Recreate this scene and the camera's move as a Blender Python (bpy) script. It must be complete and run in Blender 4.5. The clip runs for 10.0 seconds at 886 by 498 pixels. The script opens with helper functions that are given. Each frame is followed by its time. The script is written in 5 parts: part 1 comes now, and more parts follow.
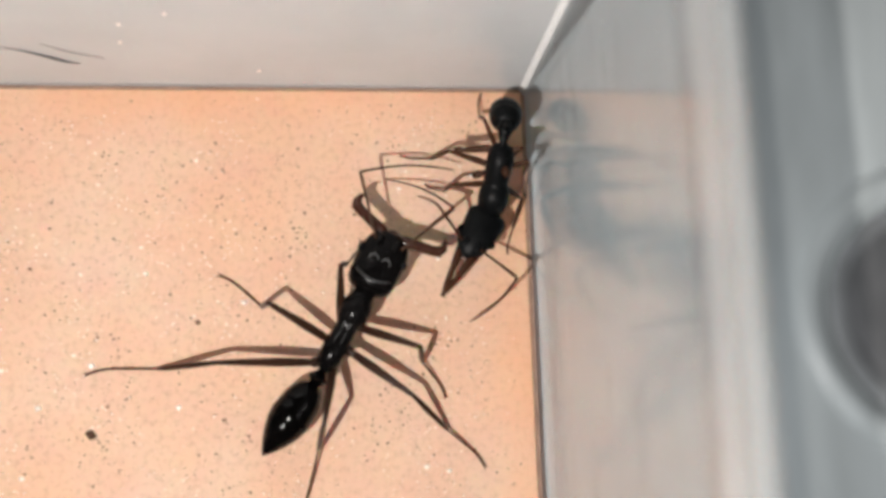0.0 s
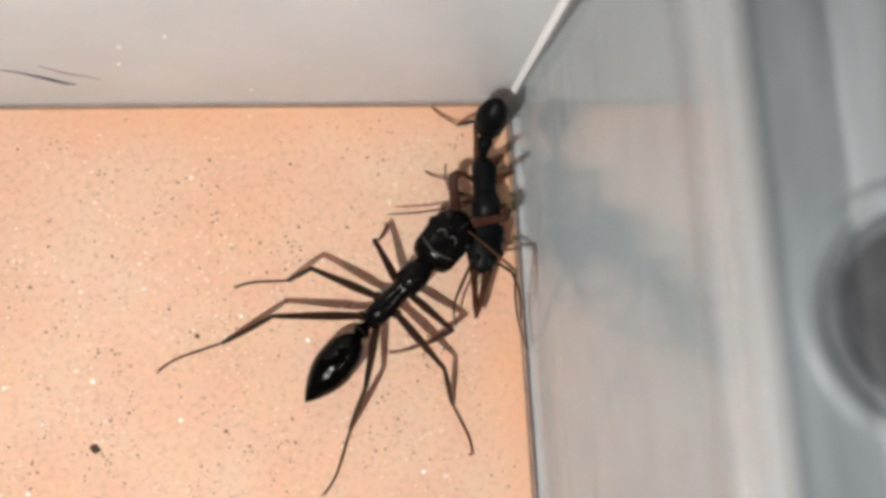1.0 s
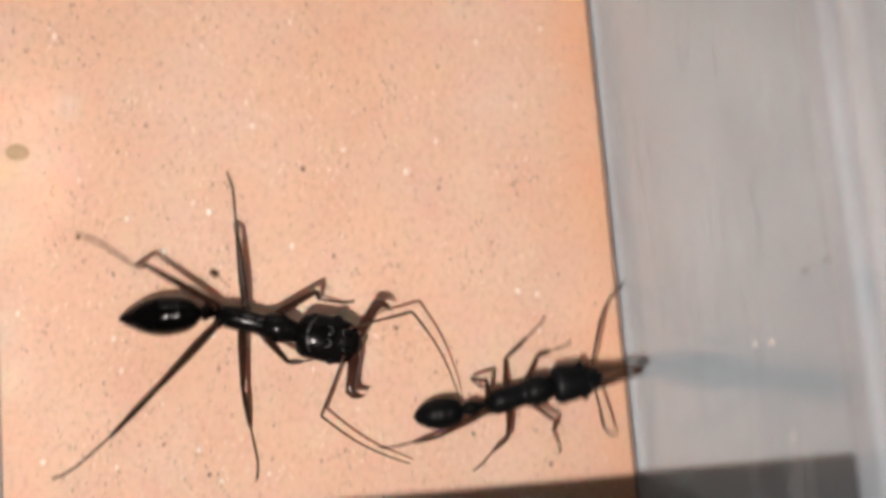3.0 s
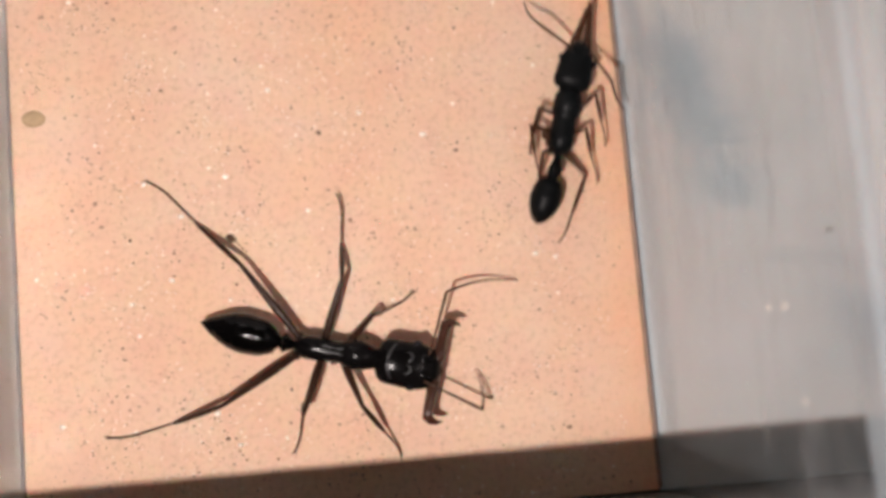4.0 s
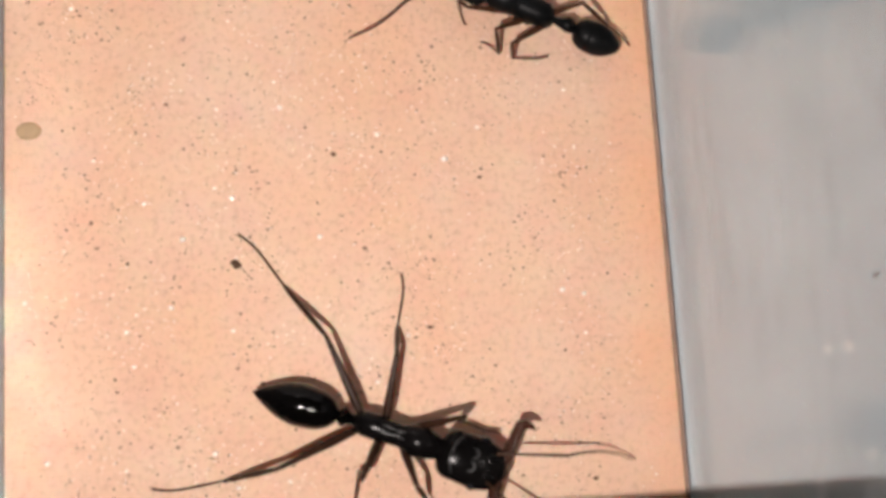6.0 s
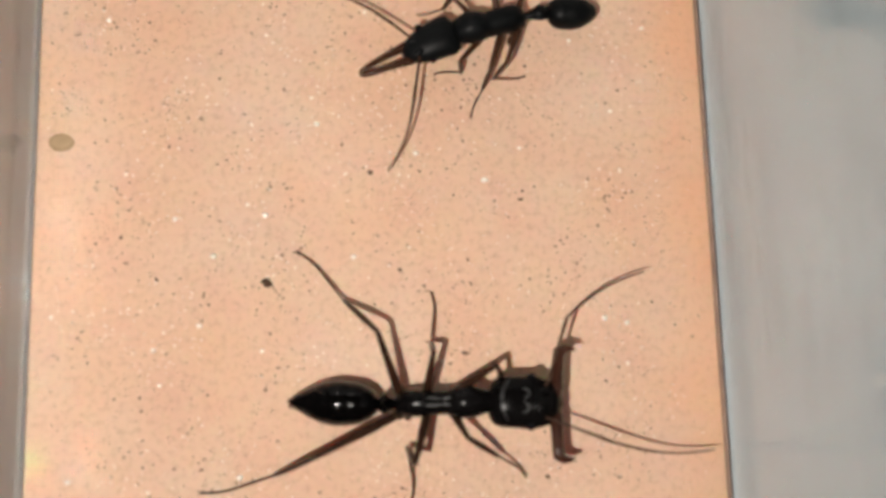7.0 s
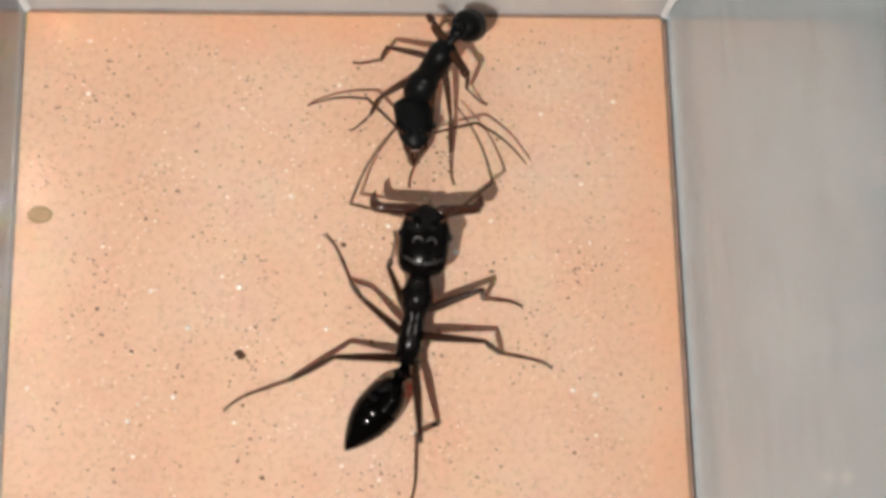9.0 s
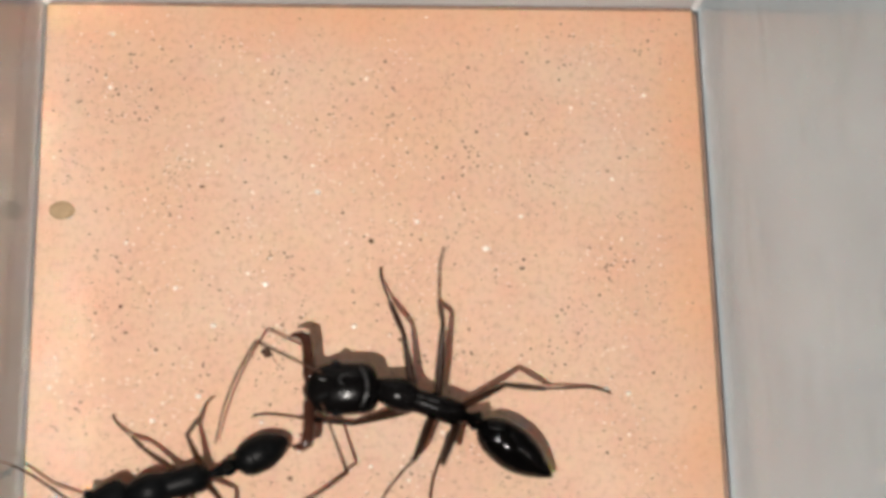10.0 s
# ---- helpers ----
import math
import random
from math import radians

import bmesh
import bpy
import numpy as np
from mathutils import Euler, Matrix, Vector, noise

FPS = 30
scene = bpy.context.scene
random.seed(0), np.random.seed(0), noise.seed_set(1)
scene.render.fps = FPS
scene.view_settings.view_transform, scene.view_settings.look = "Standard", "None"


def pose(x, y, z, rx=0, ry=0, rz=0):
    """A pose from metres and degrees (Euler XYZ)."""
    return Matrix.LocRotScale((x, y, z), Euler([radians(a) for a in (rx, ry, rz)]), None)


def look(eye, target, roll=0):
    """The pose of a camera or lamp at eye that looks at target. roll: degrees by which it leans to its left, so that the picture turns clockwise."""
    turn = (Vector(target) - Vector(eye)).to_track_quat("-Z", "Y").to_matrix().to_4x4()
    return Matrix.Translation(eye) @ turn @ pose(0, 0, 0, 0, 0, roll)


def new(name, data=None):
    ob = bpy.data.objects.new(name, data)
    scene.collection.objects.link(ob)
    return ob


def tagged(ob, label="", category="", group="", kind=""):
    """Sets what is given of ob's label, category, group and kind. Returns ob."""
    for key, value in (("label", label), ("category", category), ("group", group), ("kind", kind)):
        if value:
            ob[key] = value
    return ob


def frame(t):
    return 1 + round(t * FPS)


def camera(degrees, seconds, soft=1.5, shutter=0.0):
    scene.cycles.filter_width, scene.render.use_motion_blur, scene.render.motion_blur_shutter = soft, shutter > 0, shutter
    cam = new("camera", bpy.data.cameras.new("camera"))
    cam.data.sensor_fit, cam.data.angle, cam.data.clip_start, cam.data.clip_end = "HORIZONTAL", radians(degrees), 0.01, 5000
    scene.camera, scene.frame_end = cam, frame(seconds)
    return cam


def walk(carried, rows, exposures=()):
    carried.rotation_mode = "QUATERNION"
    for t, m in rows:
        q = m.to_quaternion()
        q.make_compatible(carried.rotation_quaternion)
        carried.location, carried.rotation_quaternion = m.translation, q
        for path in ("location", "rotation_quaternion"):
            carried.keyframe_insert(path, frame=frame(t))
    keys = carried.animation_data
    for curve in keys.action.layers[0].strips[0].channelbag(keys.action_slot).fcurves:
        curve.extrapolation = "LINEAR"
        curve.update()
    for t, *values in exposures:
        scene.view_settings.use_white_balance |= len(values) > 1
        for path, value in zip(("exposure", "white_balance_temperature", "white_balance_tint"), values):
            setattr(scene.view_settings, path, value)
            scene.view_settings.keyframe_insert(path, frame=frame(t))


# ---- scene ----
# Two trap-jaw ants fighting in a clear plastic box with a peach plaster floor. Sizes below are in millimetres; MM turns them into metres.
MM = 0.001
SIDE, TALL = 29.2, 28.3

# camera: seconds, place in millimetres, turn in degrees
PATH = [
    (0, 18.68, 8.66, 56.48, 12.89, -6.10, -1.74),
    (0.5, 17.31, 7.63, 59.65, 13.77, -7.24, -2.73),
    (1, 16.35, 8.79, 57.97, 13.15, -8.28, -3.33),
    (1.2, 15.86, 8.43, 58.17, 13.45, -8.80, -3.40),
    (1.5, 14.83, 7.87, 58.44, 13.65, -9.50, -4.03),
    (2, 13.70, 5.31, 59.95, 13.95, -9.46, -4.25),
    (2.2, 12.25, 4.91, 59.51, 13.85, -10.47, -4.62),
    (2.5, 13.21, 5.16, 58.83, 13.33, -8.80, -4.60),
    (2.7, 13.17, 5.33, 59.65, 12.23, -7.99, -4.21),
    (3, 10.42, 4.04, 60.23, 10.01, -8.86, -4.70),
    (3.2, 10.97, 4.37, 60.62, 7.93, -7.32, -4.70),
    (4.5, 12.20, 4.29, 59.56, 8.43, -6.67, -4.87),
    (5, 13.16, 2.97, 58.67, 10.43, -6.29, -4.07),
    (5.5, 11.45, 4.29, 56.86, 10.28, -7.08, -4.18),
    (6.8, 11.36, 3.51, 54.38, 10.97, -5.73, -1.58),
    (7, 12.68, 3.54, 53.79, 11.94, -4.56, -1.52),
    (7.5, 12.79, 4.82, 52.17, 12.28, -4.57, -1.28),
    (8, 13.78, 5.94, 53.14, 12.52, -4.23, -1.27),
    (8.5, 15.10, 5.39, 53.51, 13.16, -2.96, -1.18),
    (8.8, 15.03, 5.58, 54.49, 12.69, -3.61, -1.17),
    (9, 14.27, 5.76, 55.21, 12.59, -4.21, -1.14),
    (9.2, 15.08, 4.59, 54.70, 13.74, -3.75, -0.88),
    (9.5, 13.33, 5.70, 54.12, 12.90, -4.70, -1.25),
    (9.7, 12.57, 5.24, 53.77, 13.40, -4.37, -1.11),
    (10, 12.88, 5.77, 54.06, 12.68, -4.40, -1.23),
]
cam = camera(38.0, 10.0, soft=3.6, shutter=0.5)
cam.data.dof.use_dof, cam.data.dof.focus_distance, cam.data.dof.aperture_fstop = True, 57 * MM, 40.0
walk(cam, [(t, pose(x * MM, y * MM, z * MM, rx, ry, rz)) for t, x, y, z, rx, ry, rz in PATH], [(0.0, 0.25, 6400, 12), (2.0, 0.1, 6460, 15), (2.5, 0.07, 6600, 19), (5.9, 0.14, 6620, 18), (6.8, -0.01, 6650, 11), (8.8, -0.01, 6650, 11), (9.15, 0.05, 6520, 12), (10.0, 0.05, 6520, 12)])

# light: a dim grey room and the small bright torch above the box
world = bpy.data.worlds.new("room")
scene.world = world
world.use_nodes = True
back = world.node_tree.nodes["Background"]
back.inputs[0].default_value = (1.0, 0.82, 0.68, 1)
back.inputs[1].default_value = 0.003
torch = bpy.data.lights.new("torch", "SPOT")
torch.spot_size, torch.spot_blend = math.radians(100), 1.0
torch.energy, torch.color, torch.shadow_soft_size = 0.152, (1.0, 0.95, 0.88), 0.35 * MM
scene.cycles.blur_glossy, scene.cycles.caustics_reflective, scene.cycles.sample_clamp_indirect = 0.0, True, 0.0
new("torch", torch).matrix_world = look((4.0 * MM, -4.5 * MM, 57 * MM), (17.0 * MM, 26.0 * MM, 0))


# ---- materials ----
def material(name):
    m = bpy.data.materials.new(name)
    m.use_nodes = True
    return m, m.node_tree.nodes, m.node_tree.links, m.node_tree.nodes["Principled BSDF"]


def noise_node(nodes, links, scale, detail=4.0, rough=0.55, stretch=(1, 1, 1)):
    tc, mp, n = nodes.new("ShaderNodeTexCoord"), nodes.new("ShaderNodeMapping"), nodes.new("ShaderNodeTexNoise")
    mp.inputs["Scale"].default_value = [s * scale for s in stretch]
    n.inputs["Scale"].default_value, n.inputs["Detail"].default_value, n.inputs["Roughness"].default_value = 1.0, detail, rough
    links.new(tc.outputs["Object"], mp.inputs[0])
    links.new(mp.outputs[0], n.inputs["Vector"])
    return n.outputs["Fac"]


def ramp(nodes, links, fac, stops):
    r = nodes.new("ShaderNodeValToRGB")
    while len(r.color_ramp.elements) < len(stops):
        r.color_ramp.elements.new(0.5)
    for e, (at, c) in zip(r.color_ramp.elements, stops):
        e.position, e.color = at, (*c, 1)
    links.new(fac, r.inputs[0])
    return r.outputs[0]


def mixed(nodes, links, fac, a, b, blend="MIX"):
    m = nodes.new("ShaderNodeMix")
    m.data_type, m.blend_type = "RGBA", blend
    for value, slot in ((fac, 0), (a, 6), (b, 7)):
        if isinstance(value, (int, float)):
            m.inputs[slot].default_value = value
        elif isinstance(value, tuple):
            m.inputs[slot].default_value = (*value, 1)
        else:
            links.new(value, m.inputs[slot])
    return m.outputs[2]


def bump(nodes, links, bsdf, height, strength, distance):
    b = nodes.new("ShaderNodeBump")
    b.inputs["Strength"].default_value, b.inputs["Distance"].default_value = strength, distance
    links.new(height, b.inputs["Height"])
    links.new(b.outputs[0], bsdf.inputs["Normal"])


def plaster():
    m, n, l, p = material("peach_plaster")
    broad = ramp(n, l, noise_node(n, l, 150, 4), [(0.32, (0.745, 0.485, 0.345)), (0.5, (0.75, 0.515, 0.378)), (0.68, (0.755, 0.55, 0.42))])
    patch = ramp(n, l, noise_node(n, l, 420, 4, 0.6), [(0.32, (0.97, 0.92, 0.925)), (0.5, (0.99, 0.975, 0.965)), (0.7, (1.0, 1.0, 0.965))])
    broad = mixed(n, l, 1.0, broad, patch, "MULTIPLY")
    grain = ramp(n, l, noise_node(n, l, 3200, 4, 0.7), [(0.3, (0.78, 0.75, 0.73)), (0.5, (0.97, 0.97, 0.97)), (0.75, (1, 1, 1))])
    colour = mixed(n, l, 1.0, broad, grain, "MULTIPLY")
    # the slab turns a stronger orange towards its east and north edges
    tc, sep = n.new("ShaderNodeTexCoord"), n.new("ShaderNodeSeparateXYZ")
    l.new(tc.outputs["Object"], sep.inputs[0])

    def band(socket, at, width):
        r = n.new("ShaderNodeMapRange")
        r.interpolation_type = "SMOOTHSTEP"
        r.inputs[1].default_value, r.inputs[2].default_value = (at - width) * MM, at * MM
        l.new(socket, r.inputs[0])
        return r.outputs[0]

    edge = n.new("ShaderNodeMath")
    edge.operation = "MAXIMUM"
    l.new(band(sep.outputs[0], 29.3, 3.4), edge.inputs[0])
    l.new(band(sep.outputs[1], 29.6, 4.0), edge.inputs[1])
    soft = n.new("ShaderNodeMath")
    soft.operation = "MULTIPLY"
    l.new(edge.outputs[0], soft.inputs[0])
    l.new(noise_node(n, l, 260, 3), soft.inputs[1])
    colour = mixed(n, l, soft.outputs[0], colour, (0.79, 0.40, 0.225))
    l.new(colour, p.inputs["Base Color"])
    p.inputs["Roughness"].default_value, p.inputs["Specular IOR Level"].default_value = 0.7, 0.2
    p.inputs["Subsurface Weight"].default_value, p.inputs["Subsurface Scale"].default_value = 0.34, 0.7 * MM
    p.inputs["Subsurface Radius"].default_value = (1.0, 0.22, 0.1)
    bump(n, l, p, noise_node(n, l, 2600, 4, 0.6), 0.25, 0.00005)
    return m


def plastic(name, tint, clear, rough=0.06, streak=(1, 1, 1), ior=1.6, mottle=0.12, scuff=0.0, wear=2.2):
    """Clear polystyrene with scuffs: part see-through, part milky, with a glossy skin."""
    m, n, l, p = material(name)
    n.remove(p)
    haze = noise_node(n, l, 160, 5, 0.6, streak)
    milk, see, gloss, film = n.new("ShaderNodeBsdfDiffuse"), n.new("ShaderNodeBsdfTransparent"), n.new("ShaderNodeBsdfGlossy"), n.new("ShaderNodeLayerWeight")
    l.new(ramp(n, l, haze, [(0.3, tuple(c * (1 - mottle) for c in tint)), (0.7, tint)]), milk.inputs[0])
    see.inputs[0].default_value = (0.96, 0.97, 0.98, 1)
    l.new(ramp(n, l, noise_node(n, l, 420, 4, 0.6, streak), [(0.3, (rough,) * 3), (0.75, (rough * wear,) * 3)]), gloss.inputs["Roughness"])
    film.inputs[0].default_value = 0.5
    steep, amount = n.new("ShaderNodeMath"), n.new("ShaderNodeMapRange")
    steep.operation, steep.inputs[1].default_value = "POWER", 5.0
    amount.inputs[3].default_value, amount.inputs[4].default_value = ((ior - 1) / (ior + 1)) ** 2, 0.9
    l.new(film.outputs["Facing"], steep.inputs[0])
    l.new(steep.outputs[0], amount.inputs[0])
    bulk, skin = n.new("ShaderNodeMixShader"), n.new("ShaderNodeMixShader")
    bulk.inputs[0].default_value = clear
    if scuff:
        marks = n.new("ShaderNodeMapRange")
        marks.inputs[1].default_value, marks.inputs[2].default_value, marks.inputs[3].default_value, marks.inputs[4].default_value = 0.56, 0.78, clear, clear - scuff
        l.new(noise_node(n, l, 700, 5, 0.65, (1, 0.3, 1.6)), marks.inputs[0])
        l.new(marks.outputs[0], bulk.inputs[0])
    l.new(milk.outputs[0], bulk.inputs[1])
    l.new(see.outputs[0], bulk.inputs[2])
    l.new(amount.outputs[0], skin.inputs[0])
    l.new(bulk.outputs[0], skin.inputs[1])
    l.new(gloss.outputs[0], skin.inputs[2])
    l.new(skin.outputs[0], n["Material Output"].inputs[0])
    ripple = n.new("ShaderNodeBump")
    ripple.inputs["Strength"].default_value, ripple.inputs["Distance"].default_value = 0.06, 0.0001
    l.new(noise_node(n, l, 300, 3, 0.5, streak), ripple.inputs["Height"])
    for node in (milk, gloss):
        l.new(ripple.outputs[0], node.inputs["Normal"])
    return m


def plain(name, colour, rough, metal=0.0, vary=0.25, scale=900, spec=0.5, relief=0.1):
    m, n, l, p = material(name)
    tone = ramp(n, l, noise_node(n, l, scale, 4), [(0.25, tuple(c * (1 - vary) for c in colour)), (0.75, tuple(min(1, c * (1 + vary)) for c in colour))])
    l.new(tone, p.inputs["Base Color"])
    p.inputs["Roughness"].default_value, p.inputs["Metallic"].default_value, p.inputs["Specular IOR Level"].default_value = rough, metal, spec
    bump(n, l, p, noise_node(n, l, scale * 3, 3), relief, 0.00003)
    return m


def chitin(name, colour, rough, relief, stretch=(1, 1, 1), spec=0.25):
    m, n, l, p = material(name)
    tone = ramp(n, l, noise_node(n, l, 700, 4), [(0.3, tuple(c * 0.6 for c in colour)), (0.75, tuple(c * 1.5 for c in colour))])
    l.new(tone, p.inputs["Base Color"])
    p.inputs["Roughness"].default_value, p.inputs["Specular IOR Level"].default_value = rough, spec
    bump(n, l, p, noise_node(n, l, 2500, 3, 0.6, stretch), relief, 0.00003)
    return m


PLASTER = plaster()
CLEAR = plastic("clear_plastic", (0.84, 0.87, 0.88), 0.955, 0.08, (1, 0.6, 2.5), 1.58, 0.4, 0.2)
CLEAR_WEST = plastic("polished_clear_plastic", (0.84, 0.86, 0.88), 0.92, 0.1, (1, 1, 1), 1.6, wear=1.2)
CLEAR_BACK = plastic("clear_plastic_back", (0.94, 0.97, 0.98), 0.48, 0.1)
BEAD = plastic("milky_bead_plastic", (0.93, 0.93, 0.92), 0.3, 0.1)
LIP = plastic("plastic_lip", (0.88, 0.9, 0.88), 0.85, 0.25)
FROST = plastic("frosted_blue_grey_plastic", (0.52, 0.58, 0.605), 0.0, 0.3, (2.5, 0.35, 1), 1.6, 0.45)
PANEL = plain("dark_shade_panel", (0.06, 0.055, 0.05), 0.35)
HOLE = plain("dark_rubber", (0.1, 0.105, 0.112), 0.9, spec=0.2, relief=0.02)
SHOULDER = plain("mid_grey_rubber", (0.17, 0.183, 0.195), 0.8, relief=0.02)
TABLE = plain("blue_grey_table", (0.76, 0.86, 0.90), 0.5, scale=60, vary=0.2)
GLOSS = chitin("black_chitin", (0.0018, 0.0016, 0.0016), 0.1, 0.05, spec=0.16)
SCULPT = chitin("ridged_black_chitin", (0.0032, 0.0028, 0.0028), 0.2, 0.4, (0.5, 2.2, 1), 0.11)
LEG = chitin("dark_brown_chitin", (0.024, 0.0095, 0.005), 0.34, 0.1, spec=0.16)
FEELER = chitin("brown_chitin", (0.055, 0.025, 0.013), 0.4, 0.1, spec=0.16)
JAW = chitin("dark_red_chitin", (0.045, 0.017, 0.0085), 0.25, 0.1, spec=0.15)
EYE = plain("eye_black", (0.006, 0.006, 0.007), 0.1, spec=0.3)
DULL = chitin("dull_black_chitin", (0.0030, 0.0034, 0.0038), 0.42, 0.5, (0.6, 1.8, 1), 0.1)
DULL_LEG = chitin("rust_brown_chitin", (0.048, 0.019, 0.009), 0.38, 0.1, spec=0.14)
HOOK = chitin("black_red_chitin", (0.042, 0.015, 0.009), 0.15, 0.1, spec=0.4)
RIDGE = chitin("polished_chitin_ridge", (0.010, 0.010, 0.011), 0.36, 0.05, spec=1.0)
MOUTH = chitin("pale_brown_chitin", (0.16, 0.10, 0.08), 0.4, 0.1, spec=0.2)
CRUMB = plain("dark_crumb", (0.075, 0.034, 0.016), 0.8)
SPECK = plain("brown_speck", (0.15, 0.078, 0.046), 0.8)
SPARK = plain("pale_crystal", (0.96, 0.88, 0.79), 0.3, 0.25, spec=0.9, vary=0.02)
STAIN = plain("olive_residue", (0.47, 0.33, 0.19), 0.8)
FIBRE = plain("grey_fibre", (0.10, 0.09, 0.09), 0.7)
VOID = plain("dark_seam", (0.3, 0.19, 0.14), 0.8)


# ---- building ----
def mesh_of(name, verts, faces, mat, smooth=True):
    me = bpy.data.meshes.new(name)
    me.from_pydata([tuple(c * MM for c in v) for v in verts], [], faces)
    me.update()
    me.materials.append(mat)
    if smooth:
        me.polygons.foreach_set("use_smooth", [True] * len(me.polygons))
    return me


def from_bm(name, bm, mat, smooth=False):
    bmesh.ops.scale(bm, vec=(MM, MM, MM), verts=bm.verts)
    bmesh.ops.recalc_face_normals(bm, faces=bm.faces)
    me = bpy.data.meshes.new(name)
    bm.to_mesh(me)
    bm.free()
    me.materials.append(mat)
    if smooth:
        me.polygons.foreach_set("use_smooth", [True] * len(me.polygons))
    return me


def part(name, me, parent, label=""):
    ob = new(name, me)
    ob.parent = parent
    return tagged(ob, label)


def slab(x0, x1, y0, y1, z0, z1, round_by=0.0, steps=2):
    bm = bmesh.new()
    bmesh.ops.create_cube(bm, size=1.0)
    for v in bm.verts:
        v.co = ((x0 + x1) / 2 + v.co.x * (x1 - x0), (y0 + y1) / 2 + v.co.y * (y1 - y0), (z0 + z1) / 2 + v.co.z * (z1 - z0))
    if round_by:
        bmesh.ops.bevel(bm, geom=list(bm.edges), offset=round_by, segments=steps, profile=0.5, affect="EDGES")
    return bm


def loft(rings, sides=16, square=2.0):
    """A closed body along +x from rings (x, half width, half height, middle z); square over 2 makes it boxier."""
    verts, faces = [], []
    for x, w, h, zc in rings:
        for k in range(sides):
            a = 2 * math.pi * k / sides
            c, s = math.cos(a), math.sin(a)
            verts.append((x, w * math.copysign(abs(c) ** (2 / square), c), zc + h * math.copysign(abs(s) ** (2 / square), s)))
    for r in range(len(rings) - 1):
        for k in range(sides):
            a, b = r * sides + k, r * sides + (k + 1) % sides
            faces.append((a, b, b + sides, a + sides))
    faces.append(tuple(reversed(range(sides))))
    faces.append(tuple(range((len(rings) - 1) * sides, len(rings) * sides)))
    return verts, faces


def on_top(rings, x, y, square):
    """Height of the upper side of such a body over x, y."""
    for (x0, w0, h0, z0), (x1, w1, h1, z1) in zip(rings, rings[1:]):
        if x0 <= x <= x1:
            f = (x - x0) / (x1 - x0)
            w, h, z = w0 + (w1 - w0) * f, h0 + (h1 - h0) * f, z0 + (z1 - z0) * f
            return z + h * max(0.0, 1 - (abs(y) / w) ** square) ** (1 / square)
    return 0.0


def joined(*pieces):
    verts, faces = [], []
    for v, f in pieces:
        n = len(verts)
        verts += v
        faces += [tuple(i + n for i in face) for face in f]
    return verts, faces


def moved(piece, dx=0.0, dy=0.0, dz=0.0, yaw=0.0, k=1.0):
    c, s = math.cos(radians(yaw)), math.sin(radians(yaw))
    return [((c * x - s * y) * k + dx, (s * x + c * y) * k + dy, z * k + dz) for x, y, z in piece[0]], piece[1]


def blob(x, y, z, rx, ry, rz, n=8):
    rings = [(x - rx * math.cos(math.pi * i / n), max(ry * math.sin(math.pi * i / n), 0.004), max(rz * math.sin(math.pi * i / n), 0.004), z) for i in range(n + 1)]
    v, f = loft(rings, 12)
    return [(a, b + y, c) for a, b, c in v], f


def tube(points, radii, sides=8):
    """A round rod through points, with a radius at each."""
    verts, faces = [], []
    pts = [Vector(p) for p in points]
    for i, p in enumerate(pts):
        d = (pts[min(i + 1, len(pts) - 1)] - pts[max(i - 1, 0)]).normalized()
        u = d.cross(Vector((0, 0, 1)) if abs(d.z) < 0.9 else Vector((1, 0, 0))).normalized()
        w = d.cross(u)
        for k in range(sides):
            a = 2 * math.pi * k / sides
            verts.append(tuple(p + (u * math.cos(a) + w * math.sin(a)) * radii[i]))
    for r in range(len(pts) - 1):
        for k in range(sides):
            a, b = r * sides + k, r * sides + (k + 1) % sides
            faces.append((a, b, b + sides, a + sides))
    faces.append(tuple(reversed(range(sides))))
    faces.append(tuple(range((len(pts) - 1) * sides, len(pts) * sides)))
    return verts, faces


